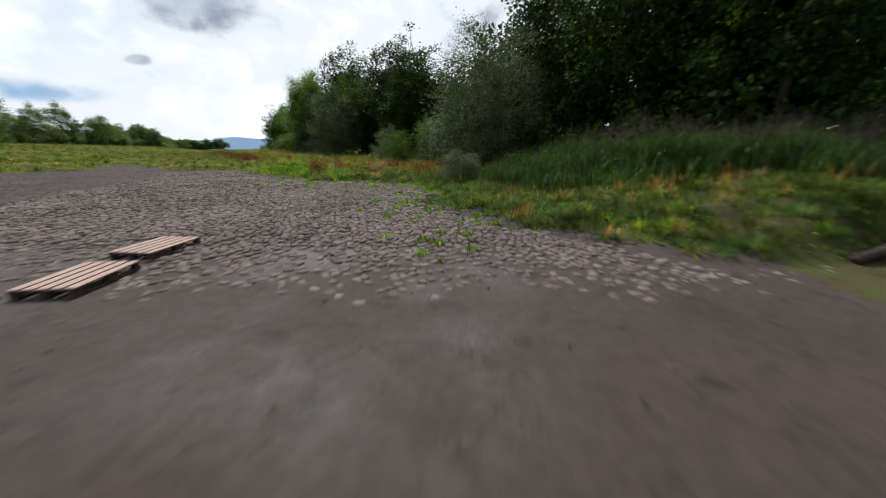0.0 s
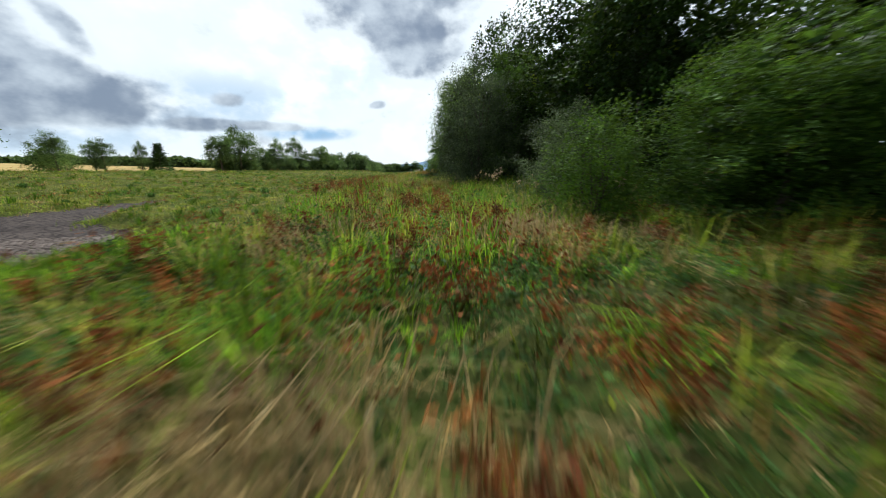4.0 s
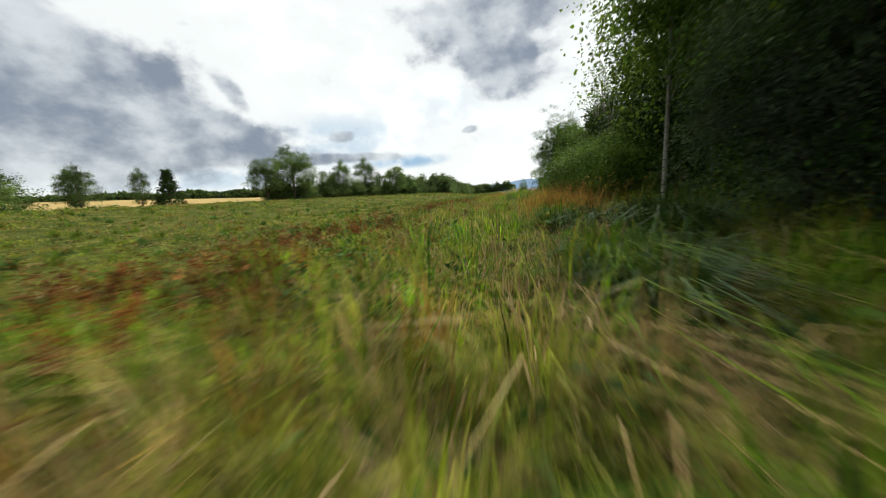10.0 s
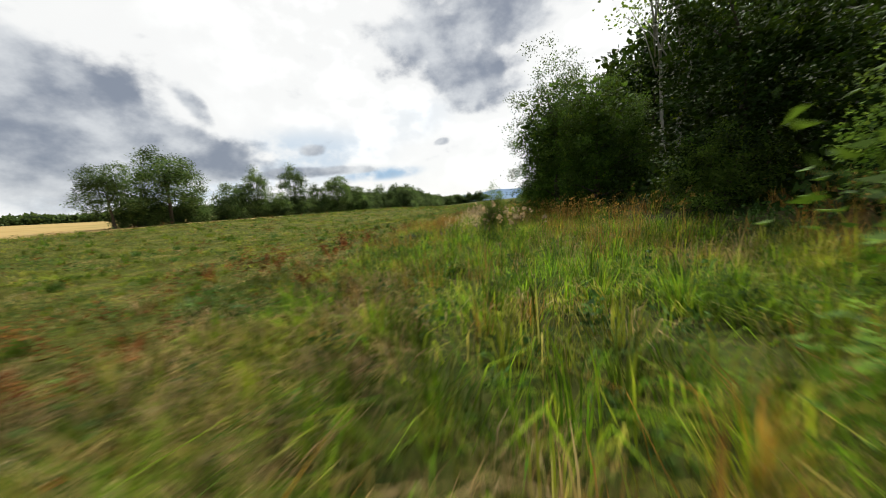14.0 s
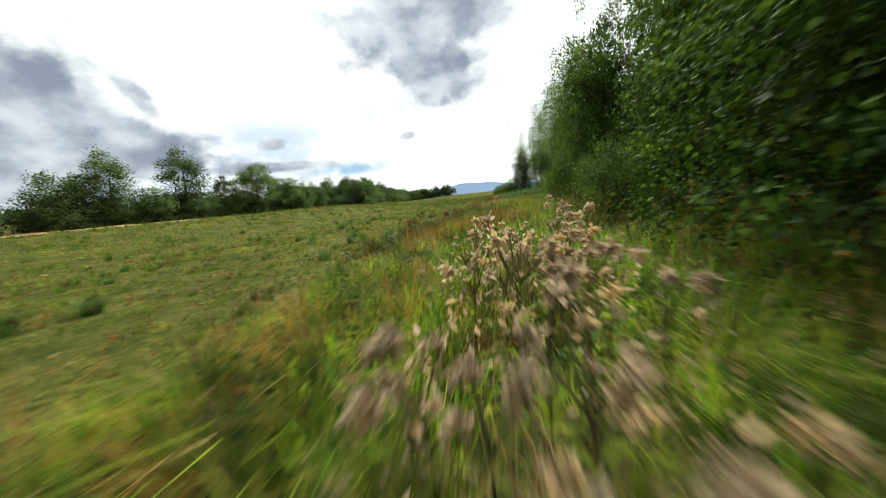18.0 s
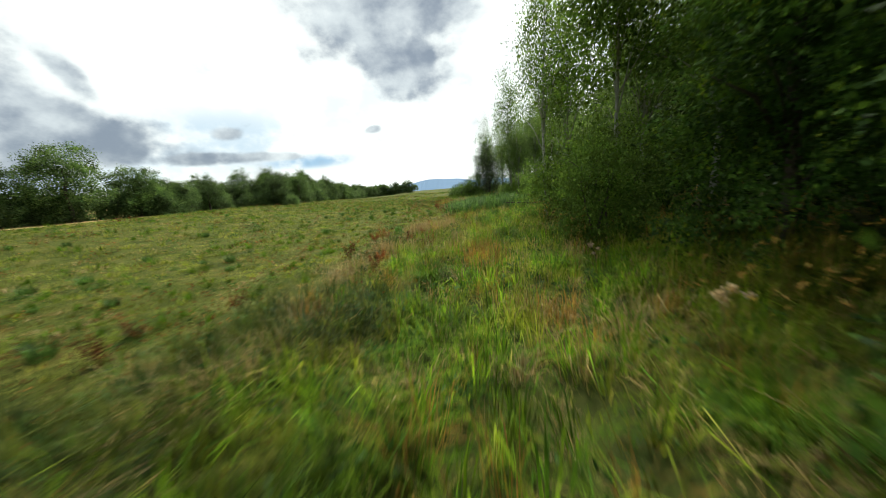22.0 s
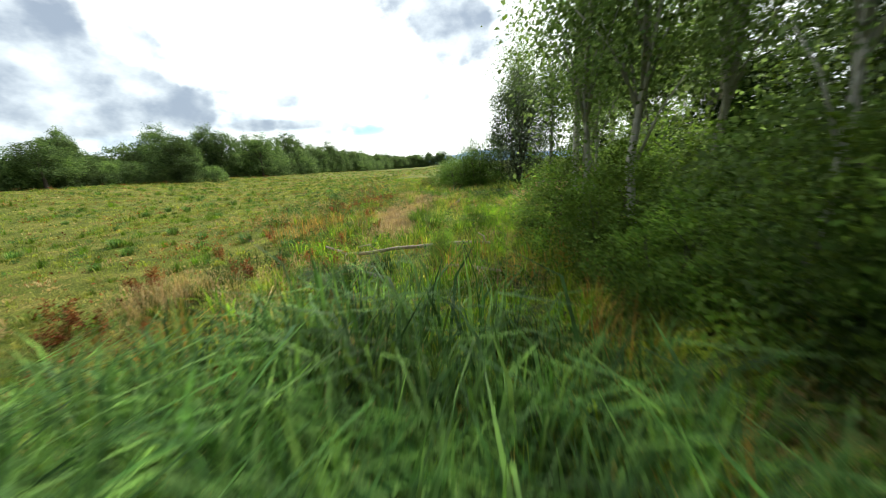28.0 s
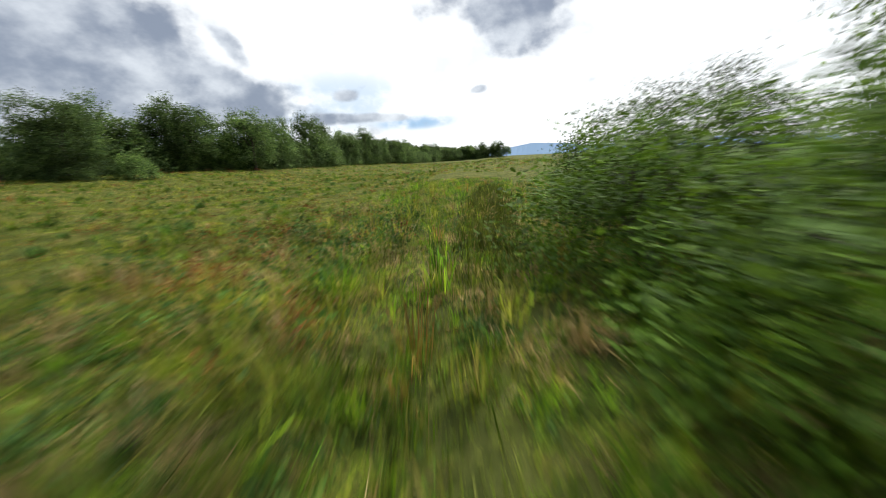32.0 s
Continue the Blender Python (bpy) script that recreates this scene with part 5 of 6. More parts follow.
for k, (x, y, rx, ry, n) in enumerate(((-1.1, -10.3, 0.8, 1.0, 100), (0.2, -8.6, 0.9, 1.2, 100), (1.4, -10.6, 1.0, 1.0, 100), (24.0, 85.2, 0.45, 1.1, 500), (10.9, 57.4, 0.5, 1.4, 600), (32.5, 118.7, 0.9, 1.4, 300))):
    grass_patch("rusty_grass", "orange seeding grass in a loose patch", 110 + k, n, x, y, rx, ry, 0.5, 0.85, 0.010, 0.6, RUSTY, -0.4)
for k, (x, y, rx, ry, n) in enumerate(((20.9, 86.5, 0.5, 1.0, 420), (22.0, 89.3, 0.5, 0.9, 360), (24.7, 93.9, 0.6, 0.9, 360), (17.7, 78.3, 0.5, 0.8, 300), (19.4, 81.7, 0.5, 0.9, 300), (5.0, 12.6, 1.1, 1.3, 1500), (31.3, 113.3, 0.7, 0.9, 420), (3.4, 12.2, 0.5, 1.2, 400), (-0.9, -7.6, 0.7, 0.9, 420), (1.6, -3.6, 0.8, 1.2, 420))):
    grass_patch("straw_grass", "bleached drooping grass in a loose patch", 120 + k, n, x, y, rx, ry, 0.4, 0.7, 0.010, 1.1, STRAW, -0.4)
for k, (x, y, rx, ry, n) in enumerate(((33.3, 115.5, 0.5, 0.5, 420), (37.8, 116.2, 0.8, 0.8, 700), (36.2, 111.4, 0.6, 0.9, 500), (19.9, 78.6, 0.7, 1.6, 700))):
    grass_patch("lush_grass", "vivid green tuft of fresh grass", 130 + k, n, x, y, rx, ry, 0.25, 0.55, 0.016, 0.9, LUSH, -0.3)
grass_patch("straw_grass", "flattened straw-coloured grass beside the track", 59, 9000, 35.2, 120.0, 1.0, 3.8, 0.2, 0.45, 0.012, 1.6, STRAW, -0.1)
grass_patch("straw_grass", "dry mown straw on the clearing by the bale", 60, 16000, 44.2, 126.2, 4.2, 3.6, 0.06, 0.2, 0.014, 1.6, STRAW, 0.4)
grass_patch("straw_grass", "bleached seeding grass by the track", 61, 500, 24.2, 88.8, 0.9, 2.2, 0.35, 0.7, 0.010, 1.0, STRAW, -0.4)
grass_patch("straw_grass", "flattened straw-coloured grass along the track", 68, 2600, 37.0, 126.0, 0.8, 1.3, 0.18, 0.42, 0.012, 1.6, STRAW, 0.02)
grass_patch("straw_grass", "golden flattened straw swept along the track", 74, 6500, 36.0, 124.0, 0.95, 2.4, 0.22, 0.5, 0.012, 1.7, STRAW, -0.2)
grass_patch("straw_grass", "long golden straw lying across the track", 79, 4200, 36.6, 124.6, 1.35, 0.85, 0.25, 0.55, 0.012, 1.6, STRAW, 0.1)
grass_patch("straw_grass", "golden plume of seeding grass beside the track", 80, 420, 35.9, 126.7, 0.45, 0.35, 0.5, 0.8, 0.010, 0.9, STRAW, 0.1)
grass_patch("rank_grass", "dark green rank grass in front of the bushes", 69, 3200, 40.6, 128.9, 2.3, 1.4, 0.35, 0.75, 0.016, 0.9, SHADE_SEDGE, 0.1)
grass_patch("rank_grass", "dark green rank grass beside the track", 72, 2600, 40.3, 126.2, 1.5, 1.8, 0.3, 0.6, 0.016, 0.9, SHADE_SEDGE, 0.1)
grass_patch("rank_grass", "pale seeding grass in front of the bushes", 70, 700, 41.6, 128.4, 1.8, 1.0, 0.5, 0.85, 0.010, 0.6, YELLOW, 0.1)
grass_patch("rush_bed", "dark brownish rushes along the foot of the bushes", 77, 4600, 38.6, 142.0, 0.7, 7.0, 0.3, 0.55, 0.014, 0.6, OLIVE, -0.12)
grass_patch("straw_grass", "golden drooping seeding grass beside the strip", 78, 1900, 25.0, 94.6, 1.1, 1.9, 0.45, 0.8, 0.010, 1.0, STRAW, -0.4)
grass_patch("lush_grass", "bright green grass in front of the clearing", 62, 5000, 38.9, 118.2, 1.4, 1.9, 0.3, 0.65, 0.014, 0.9, LUSH)
grass_patch("shore_grass", "green weeds on the tongue of land by the pond", 65, 5000, -3.4, -4.6, 1.5, 4.2, 0.1, 0.3, 0.018, 0.9, LUSH, 0.1)


def seed_heads(name, label, seed, n, d0, d1, y0, y1, h0, h1, size, material, keep):
    """Nodding seed heads on thin stems."""
    rng = np.random.RandomState(seed)
    x, y = scatter(rng, n, d0, d1, y0, y1)
    ok = (in_pond(x, y) < -0.5) & (rng.rand(n) < keep(x, y))
    x, y = x[ok], y[ok]
    m = len(x)
    z = land(x, y)
    h = rng.uniform(h0, h1, m)
    a = rng.uniform(-0.6, 0.9, m)
    C = np.stack([x + 0.10 * np.cos(a), y + 0.10 * np.sin(a), z + h], -1)
    axis = np.stack([np.cos(a), np.sin(a), rng.uniform(-0.1, 0.9, m)], -1)
    u = rng.rand(m * 9, 1)
    C3 = np.repeat(C, 9, 0) + np.repeat(axis, 9, 0) * u * size * 1.7 + rng.normal(size=(m * 9, 3)) * size * 0.10 * (1.2 - u)
    D = np.repeat(axis, 9, 0) + rng.normal(size=(m * 9, 3)) * 0.35
    V = leaves_arrays(C3, D, size * rng.uniform(0.3, 0.6, m * 9), 0.16, rng)
    tagged(new(name, leaves_mesh(name, V, material)), label, "seed heads", kind="stuff")
    B = np.stack([x, y, z], -1)
    W = blade_arrays(B, h * 1.02, np.full(m, 0.005), a, np.full(m, 0.10) / h)
    tagged(new("seed_stems", blades_mesh("seed_stems", W, material)), "thin dry grass stems under the seed heads", "grass", kind="stuff")


clumps(27, 1500, 2.2, 5.4, 17, 100, (
    ("reed_grass", "tall green reed grass in front of the trees", TALL, field_of(3, 64, 0.4, 0.6, 0.2, 1.0), 0.6, 1.05, 0.013, 0.7, 0.22, 26, False),
    ("reed_grass", "tall rusty seeding grass in front of the trees", RUSTY, lambda x, y: (0.1 + 1.2 * smooth(0.42, 0.6, wave(x, y, 3.4, 65))) * smooth(24, 32, y) + 0.001, 0.7, 1.15, 0.008, 0.5, 0.2, 24, False)),
    field_of(5, 66, 0.42, 0.6, 0.05, 0.95))
seed_heads("seed_heads", "tall nodding seed heads in front of the trees", 73, 2300, 1.6, 4.8, 28, 98, 0.75, 1.2, 0.09, RUSTY, tufted(3.0, 67, 0.45, 0.6))
seed_heads("seed_heads", "pale nodding grass seed heads", 71, 5200, -3.0, 4.0, -6, 140, 0.4, 0.72, 0.06, STRAW, tufted(2.6, 38, 0.42, 0.62))
seed_heads("seed_heads", "pale feathery seed heads near the wood", 72, 1300, -1.2, 2.8, 52, 72, 0.45, 0.72, 0.052, STRAW, lambda x, y: 0.6 + 0 * x)


def drift(name, label, seed, n, y0, y1, d0, d1, h0, h1, material, keep):
    """A haze of small seeds and leaves on thin stems, in drifts."""
    rng = np.random.RandomState(seed)
    x, y = scatter(rng, n, d0, d1, y0, y1)
    ok = (in_pond(x, y) < -0.8) & (rng.rand(n) < keep(x, y))
    x, y = x[ok], y[ok]
    m = len(x)
    P = np.stack([x, y, land(x, y) + h0 + (h1 - h0) * rng.rand(m) ** 1.3], -1)
    V = leaves_arrays(P, rng.normal(size=(m, 3)) + np.array([0, 0, 1.2]), rng.uniform(0.03, 0.09, m), 0.22, rng)
    tagged(new(name, leaves_mesh(name, V, material)), label, "weeds", kind="stuff")


drift("dock_drift", "reddish drift of seeding dock stems", 75, 13000, -10, 14, -3.6, 1.2, 0.12, 0.55, DOCK, tufted(1.6, 41, 0.5, 0.66))
drift("dock_drift", "reddish drift of seeding dock stems", 76, 15000, 8, 34, -6.0, -1.2, 0.1, 0.5, DOCK, tufted(1.8, 42, 0.5, 0.66))
drift("dock_drift", "reddish drift of seeding dock stems", 77, 26000, 36, 130, -9.0, -2.0, 0.05, 0.38, DOCK, banded(2.0, 43, 0.56, 0.68))


drift("dock_drift", "rust-red dock stems beside the lane", 104, 7000, 124.4, 127.8, -4.4, -1.4, 0.1, 0.55, DOCK, lambda x, y: smooth(1.1, 0.5, ((x - 34.5) / 1.1) ** 2 + ((y - 126.0) / 1.0) ** 2))
drift("thistle_fluff", "pinkish-brown haze of thistle heads gone to seed", 79, 3200, 52, 64, -1.0, 0.9, 0.42, 0.8, FLUFF, tufted(1.0, 59, 0.42, 0.6))


# ---- single plants ----
def tussock_mesh(seed, n, h, spread, w, lean, material, name):
    rng = np.random.RandomState(seed)
    r, a = spread * np.sqrt(rng.rand(n)), rng.uniform(0, 6.28, n)
    B = np.stack([r * np.cos(a), r * np.sin(a), np.full(n, -0.04)], -1)
    V = blade_arrays(B, h * rng.uniform(0.6, 1.1, n), w * rng.uniform(0.7, 1.3, n), a + rng.normal(size=n) * 0.5, rng.uniform(0.15, lean, n), 0.55)
    return blades_mesh(name, V, material)


def dock_plant(seed):
    """A seeding dock: rust-red heads on upright stems over a few leaves."""
    rng = np.random.RandomState(seed)
    root = tagged(new("dock_plant"), "rust-red seeding dock standing in the grass", "plant", "docks")
    for i in range(4):
        a, l = rng.uniform(0, 6.28), rng.uniform(0.08, 0.34)
        h = rng.uniform(0.30, 0.60)
        base, top = Vector((0.03 * math.cos(a), 0.03 * math.sin(a), -0.03)), Vector((l * math.cos(a), l * math.sin(a), h))
        part("stem", join_tubes("stem", [tube([base, base.lerp(top, 0.5) + Vector((0.01, 0, 0)), top], [0.006, 0.005, 0.003], 4)], DOCK), root)
        n = 110
        t = 0.45 + 0.55 * rng.rand(n)
        ax = np.array(base)[None] + (np.array(top) - np.array(base))[None] * t[:, None]
        C = ax + rng.normal(size=(n, 3)) * 0.06 * (1.25 - t)[:, None] ** 0.5
        part("seed_head", leaves_mesh("seed_head", leaves_arrays(C, rng.normal(size=(n, 3)) + np.array([0, 0, 0.5]), rng.uniform(0.02, 0.05, n), 0.3, rng), DOCK), root)["kind"] = "stuff"
    for i in range(3):
        a = rng.uniform(0, 6.28)
        B = np.array([[0, 0, 0.0]])
        V = blade_arrays(B, np.array([0.26]), np.array([0.07]), np.array([a]), np.array([0.9]))
        part("leaf", blades_mesh("leaf", V, DOCKLEAF), root)
    return root


def thistle_plant(seed, h):
    """A thistle gone to seed: pale fluffy heads on branching stems."""
    rng = np.random.RandomState(seed)
    root = tagged(new("thistle"), "tall thistle gone to pale fluffy seed", "plant", "thistles")
    top = Vector((0.05, 0.02, h))
    part("stem", join_tubes("stem", [tube([(0, 0, -0.04), (0.02, 0, h * 0.5), top], [0.010, 0.008, 0.005], 5)], STEM), root)
    for i in range(5):
        a = rng.uniform(0, 6.28)
        st = Vector((0.02, 0.0, h * rng.uniform(0.55, 0.9)))
        en = Vector((math.cos(a) * rng.uniform(0.08, 0.22), math.sin(a) * rng.uniform(0.08, 0.22), h * rng.uniform(0.85, 1.1)))
        tw = part("twig", join_tubes("twig", [tube([st, st.lerp(en, 0.6), en], [0.005, 0.004, 0.003], 4)], STEM), root)
        n = 30
        C = np.array(en)[None] + rng.normal(size=(n, 3)) * 0.012
        part("seed_head", leaves_mesh("seed_head", leaves_arrays(C, rng.normal(size=(n, 3)) + np.array([0, 0, 0.35]), rng.uniform(0.03, 0.062, n), 0.30, rng), FLUFF), tw)["kind"] = "stuff"
    for i in range(4):
        a = rng.uniform(0, 6.28)
        V = blade_arrays(np.array([[0.01, 0, h * rng.uniform(0.05, 0.6)]]), np.array([0.16]), np.array([0.05]), np.array([a]), np.array([1.4]))
        part("leaf", blades_mesh("leaf", V, TALL), root)
    return root


def loosestrife_plant(seed):
    rng = np.random.RandomState(seed)
    root = tagged(new("purple_loosestrife"), "purple loosestrife spikes in flower among the grass", "flower", "loosestrife")
    for i in range(3):
        a, l, h = rng.uniform(0, 6.28), rng.uniform(0.03, 0.12), rng.uniform(0.55, 0.8)
        base, top = Vector((0, 0, -0.03)), Vector((l * math.cos(a), l * math.sin(a), h))
        part("stem", join_tubes("stem", [tube([base, base.lerp(top, 0.5), top], [0.005, 0.004, 0.002], 4)], TALL), root)
        n = 50
        t = 0.62 + 0.38 * rng.rand(n)
        C = np.array(base)[None] + (np.array(top) - np.array(base))[None] * t[:, None] + rng.normal(size=(n, 3)) * 0.010
        part("flower_spike", leaves_mesh("flower_spike", leaves_arrays(C, rng.normal(size=(n, 3)), rng.uniform(0.012, 0.028, n), 0.4, rng), PURPLE), root)["kind"] = "stuff"
    return root


rp = random.Random(11)
docks = [dock_plant(s) for s in (81, 82, 83)]
thistles = [thistle_plant(s, h) for s, h in ((84, 0.85), (85, 1.05))]
spikes = [loosestrife_plant(86)]
def tuft(name, label, category, group, mesh):
    root = tagged(new(name), label, category, group)
    tagged(part("leaves", mesh, root), kind="stuff")
    return root


rush = tuft("rush_tuft", "dark green tuft of rushes in the meadow", "tuft", "rush tufts", tussock_mesh(87, 150, 0.42, 0.16, 0.014, 0.8, REED, "rush_tuft"))
sedge = tuft("sedge_tussock", "big arching tussock of green sedge", "tussock", "sedge tussocks", tussock_mesh(88, 520, 0.85, 0.22, 0.012, 1.2, TUSSOCK, "sedge_tussock"))
rank = tuft("rank_tussock", "dark green drooping tussock of rank grass", "tussock", "rank tussocks", tussock_mesh(90, 460, 0.85, 0.26, 0.015, 1.2, SHADE_SEDGE, "rank_tussock"))
weed = tuft("mud_seedling", "small bright green seedling tuft on the cracked mud", "seedling", "seedlings", tussock_mesh(89, 34, 0.15, 0.08, 0.014, 0.9, LUSH, "mud_seedling"))


def put(proto, x, y, s, dz=0.0):
    copy_thing(proto, Matrix.LocRotScale((x, y, float(land(x, y)) + dz), Euler((0, 0, rp.uniform(0, 6.28))), (s, s, s * rp.uniform(0.85, 1.15))))


# docks: a drift along the meadow's edge, thinner farther on
for y0, y1, d0, d1, n in ((-9, 12, -3.4, 0.6, 62), (-11, -4, 0.5, 3.2, 16), (8, 32, -5.4, -1.6, 66), (40, 62, -7.5, -3.0, 22), (62, 100, -7.0, -2.4, 34), (108, 126, -6.0, -1.8, 30)):
    for i in range(n):
        y = rp.uniform(y0, y1)
        x = float(track_x(y)) + rp.uniform(d0, d1)
        if float(in_pond(x, y)) < -0.6:
            put(docks[i % 3], x, y, rp.uniform(0.65, 1.05))
# thistles by the wood
for y0, y1, d0, d1, n in ((0, 9, 2.4, 4.6, 10), (49, 58, 0.3, 2.1, 28), (59.5, 64.5, -0.9, 0.9, 46), (62, 64, 0.4, 1.2, 4), (76, 84, 1.6, 3.2, 4), (-4, 2, 3.2, 5.2, 8)):
    for i in range(n):
        y = rp.uniform(y0, y1)
        put(thistles[i % 2], float(track_x(y)) + rp.uniform(d0, d1), y, rp.uniform(0.7, 1.0))
for y0, y1, d0, d1, n in ((67, 72, -0.5, 1.6, 5), (50, 55, -1.6, 0.5, 12), (37, 40, -1.6, -0.8, 2)):
    for i in range(n):
        y = rp.uniform(y0, y1)
        put(spikes[0], float(track_x(y)) + rp.uniform(d0, d1), y, rp.uniform(0.55, 0.75))
# rush tufts over the meadow
for i in range(165):
    y = rp.uniform(-6, 150)
    x = float(track_x(y)) - 2.6 - 26 * rp.random() ** 1.3
    if float(in_pond(x, y)) < -0.5:
        put(rush, x, y, rp.uniform(0.5, 1.15))
for i in range(125):
    y = rp.uniform(108, 178)
    x = float(track_x(y)) - 2.8 - 20 * rp.random() ** 1.2
    put(rush, x, y, rp.uniform(0.45, 1.0))
# tussocks beside the track
for x, y, s in ((5.6, 22.4, 0.9), (6.3, 25.6, 1.0), (8.2, 37.0, 0.9), (8.9, 38.8, 0.8), (3.0, 6.2, 0.7), (3.6, 14.2, 0.7), (2.2, 9.8, 0.6), (22.4, 84.4, 0.8), (23.8, 79.4, 0.9), (26.0, 88.2, 0.8),
                (19.2, 76.2, 0.8), (18.0, 74.8, 0.7), (37.4, 125.1, 0.95), (36.0, 118.2, 0.95), (36.5, 117.4, 0.85), (37.6, 117.0, 0.8), (36.2, 114.0, 0.7), (38.4, 126.4, 0.8), (37.6, 126.0, 0.8), (39.6, 127.6, 0.9), (40.6, 126.2, 0.8), (37.0, 124.6, 0.6), (6.9, 28.6, 0.9), (6.2, 30.4, 0.8), (27.4, 93.8, 0.8), (29.4, 96.6, 0.8), (39.0, 121.4, 0.6)):
    put(sedge, x, y, s)
for x, y, s in ((5.7, 21.9, 0.9), (6.1, 22.5, 1.0), (6.9, 23.6, 1.2), (7.4, 24.5, 1.15), (6.6, 24.8, 1.0), (36.8, 124.2, 0.6), (38.6, 129.4, 0.8), (34.5, 112.0, 0.8), (34.0, 112.8, 0.7), (35.0, 113.2, 0.7), (9.6, 36.2, 0.8), (18.2, 79.6, 0.7), (21.4, 83.6, 0.7), (4.6, 15.8, 0.7), (1.2, 7.2, 0.6), (9.4, 52.0, 0.8), (13.2, 66.4, 0.7)):
    put(rank, x, y, s)
# seedlings on the mud
for i in range(800):
    y = rp.uniform(-19.5, -7.0)
    x = rp.uniform(-8.5, -2.8)
    depth = float(in_pond(x, y))
    if 0.02 < depth < 3.2 * rp.random() ** 1.6 + 0.12:
        put(weed, x, y, rp.uniform(0.35, 1.15), 0.015)
for p in (*docks, *thistles, *spikes, rush, sedge, rank, weed):
    for o in (*p.children_recursive, p):
        bpy.data.objects.remove(o)


# ---- loose things ----
def box_mesh(name, sx, sy, sz, material, bevel=0.004):
    bm = bmesh.new()
    bmesh.ops.create_cube(bm, size=1.0)
    bmesh.ops.scale(bm, vec=(sx, sy, sz), verts=bm.verts)
    bmesh.ops.bevel(bm, geom=bm.edges[:], offset=bevel, segments=1, affect="EDGES")
    me = bpy.data.meshes.new(name)
    bm.to_mesh(me)
    bm.free()
    me.materials.append(material)
    return me


def pallet(x, y, turn, label):
    root = tagged(new("wooden_pallet"), label, "pallet", "pallets")
    root.matrix_basis = pose(x, y, float(land(x, y)) + 0.005, 0, 0, turn) @ Matrix.Diagonal((1 / UNIT, 1 / UNIT, 1 / UNIT, 1))
    plank, block, bearer = box_mesh("top_board", 1.2, 0.125, 0.022, PALLETWOOD), box_mesh("block", 0.10, 0.10, 0.078, DARKWOOD), box_mesh("bottom_board", 1.2, 0.10, 0.022, DARKWOOD)
    cross = box_mesh("cross_board", 0.10, 0.8, 0.022, DARKWOOD)
    for i in range(5):
        o = part("top_board", plank, root)
        o.location = (0, -0.3375 + 0.16875 * i, 0.133)
    for i in range(3):
        o = part("cross_board", cross, root)
        o.location = (-0.55 + 0.55 * i, 0, 0.111 - 0.0005)
        o = part("bottom_board", bearer, root)
        o.location = (0, -0.35 + 0.35 * i, 0.011)
        for j in range(3):
            o = part("block", block, root)
            o.location = (-0.55 + 0.55 * i, -0.35 + 0.35 * j, 0.061)


pallet(-11.08, -17.47, 53.0, "weathered pinkish wooden pallet lying on the mud")
pallet(-10.44, -16.62, 42.6, "weathered wooden pallet lying on the cracked mud")


def branch(name, label, pts, radii, forks, material, category="branch"):
    rng = np.random.RandomState(len(pts) * 7 + 100 + int(pts[0][1]))
    root = tagged(new(name), label, category)
    part("stem", join_tubes("stem", [tube(pts, radii, 9, 0.2, rng)], material), root)
    for q, r in forks:
        part("side_branch", join_tubes("side_branch", [tube(q, [r, r * 0.7, r * 0.35][: len(q)], 6, 0.2, rng)], material), root)


def on(x, y, h):
    return (x, y, float(land(x, y)) + h)


branch("fallen_branch", "pale lichened fallen branch lying across the track", [on(33.6, 115.0, 0.40), on(34.1, 114.72, 0.24), on(34.6, 114.5, 0.21), on(35.2, 114.52, 0.24), on(35.8, 114.56, 0.22), on(36.4, 114.40, 0.24), on(36.9, 114.38, 0.21), on(37.3, 114.22, 0.23)], [0.026, 0.037, 0.042, 0.040, 0.041, 0.038, 0.036, 0.027],
       [([on(34.1, 114.7, 0.24), on(33.95, 114.4, 0.16), on(33.85, 114.2, 0.0)], 0.02), ([on(34.8, 114.5, 0.22), on(34.62, 114.74, 0.36), on(34.35, 114.78, 0.35)], 0.024), ([on(36.3, 114.4, 0.23), on(36.2, 114.05, 0.1), on(36.1, 113.9, 0.0)], 0.02), ([on(37.2, 114.25, 0.22), on(37.22, 114.42, 0.34), on(37.12, 114.55, 0.40)], 0.026)], DEADWOOD)
branch("fallen_branch", "long pale curved branch leaning in the reeds", [(34.0, 104.1, 1.0), (34.09, 104.2, 1.15), (34.39, 104.45, 1.3), (34.8, 104.85, 1.29), (35.1, 105.1, 1.32), (35.45, 105.38, 1.3), (35.62, 105.55, 1.36), (35.66, 105.64, 1.47), (35.6, 105.66, 1.55)], [0.02, 0.024, 0.026, 0.027, 0.028, 0.027, 0.025, 0.021, 0.014],
       [([(35.6, 105.5, 1.35), (35.66, 105.5, 1.2), (35.7, 105.5, 1.0)], 0.015), ([(34.8, 104.85, 1.29), (34.87, 104.83, 1.0), (34.9, 104.8, 0.4)], 0.018), ([(35.2, 105.18, 1.32), (35.3, 105.1, 1.38), (35.34, 105.08, 1.44)], 0.012)], DEADWOOD)
branch("broken_branch", "short broken piece of pale branch in the grass", [on(36.0, 112.4, 0.3), on(36.4, 112.3, 0.28), on(36.9, 112.1, 0.22)], [0.024, 0.028, 0.02], [([on(36.5, 112.25, 0.28), on(36.6, 112.0, 0.15), on(36.65, 111.9, 0.0)], 0.016)], DEADWOOD)
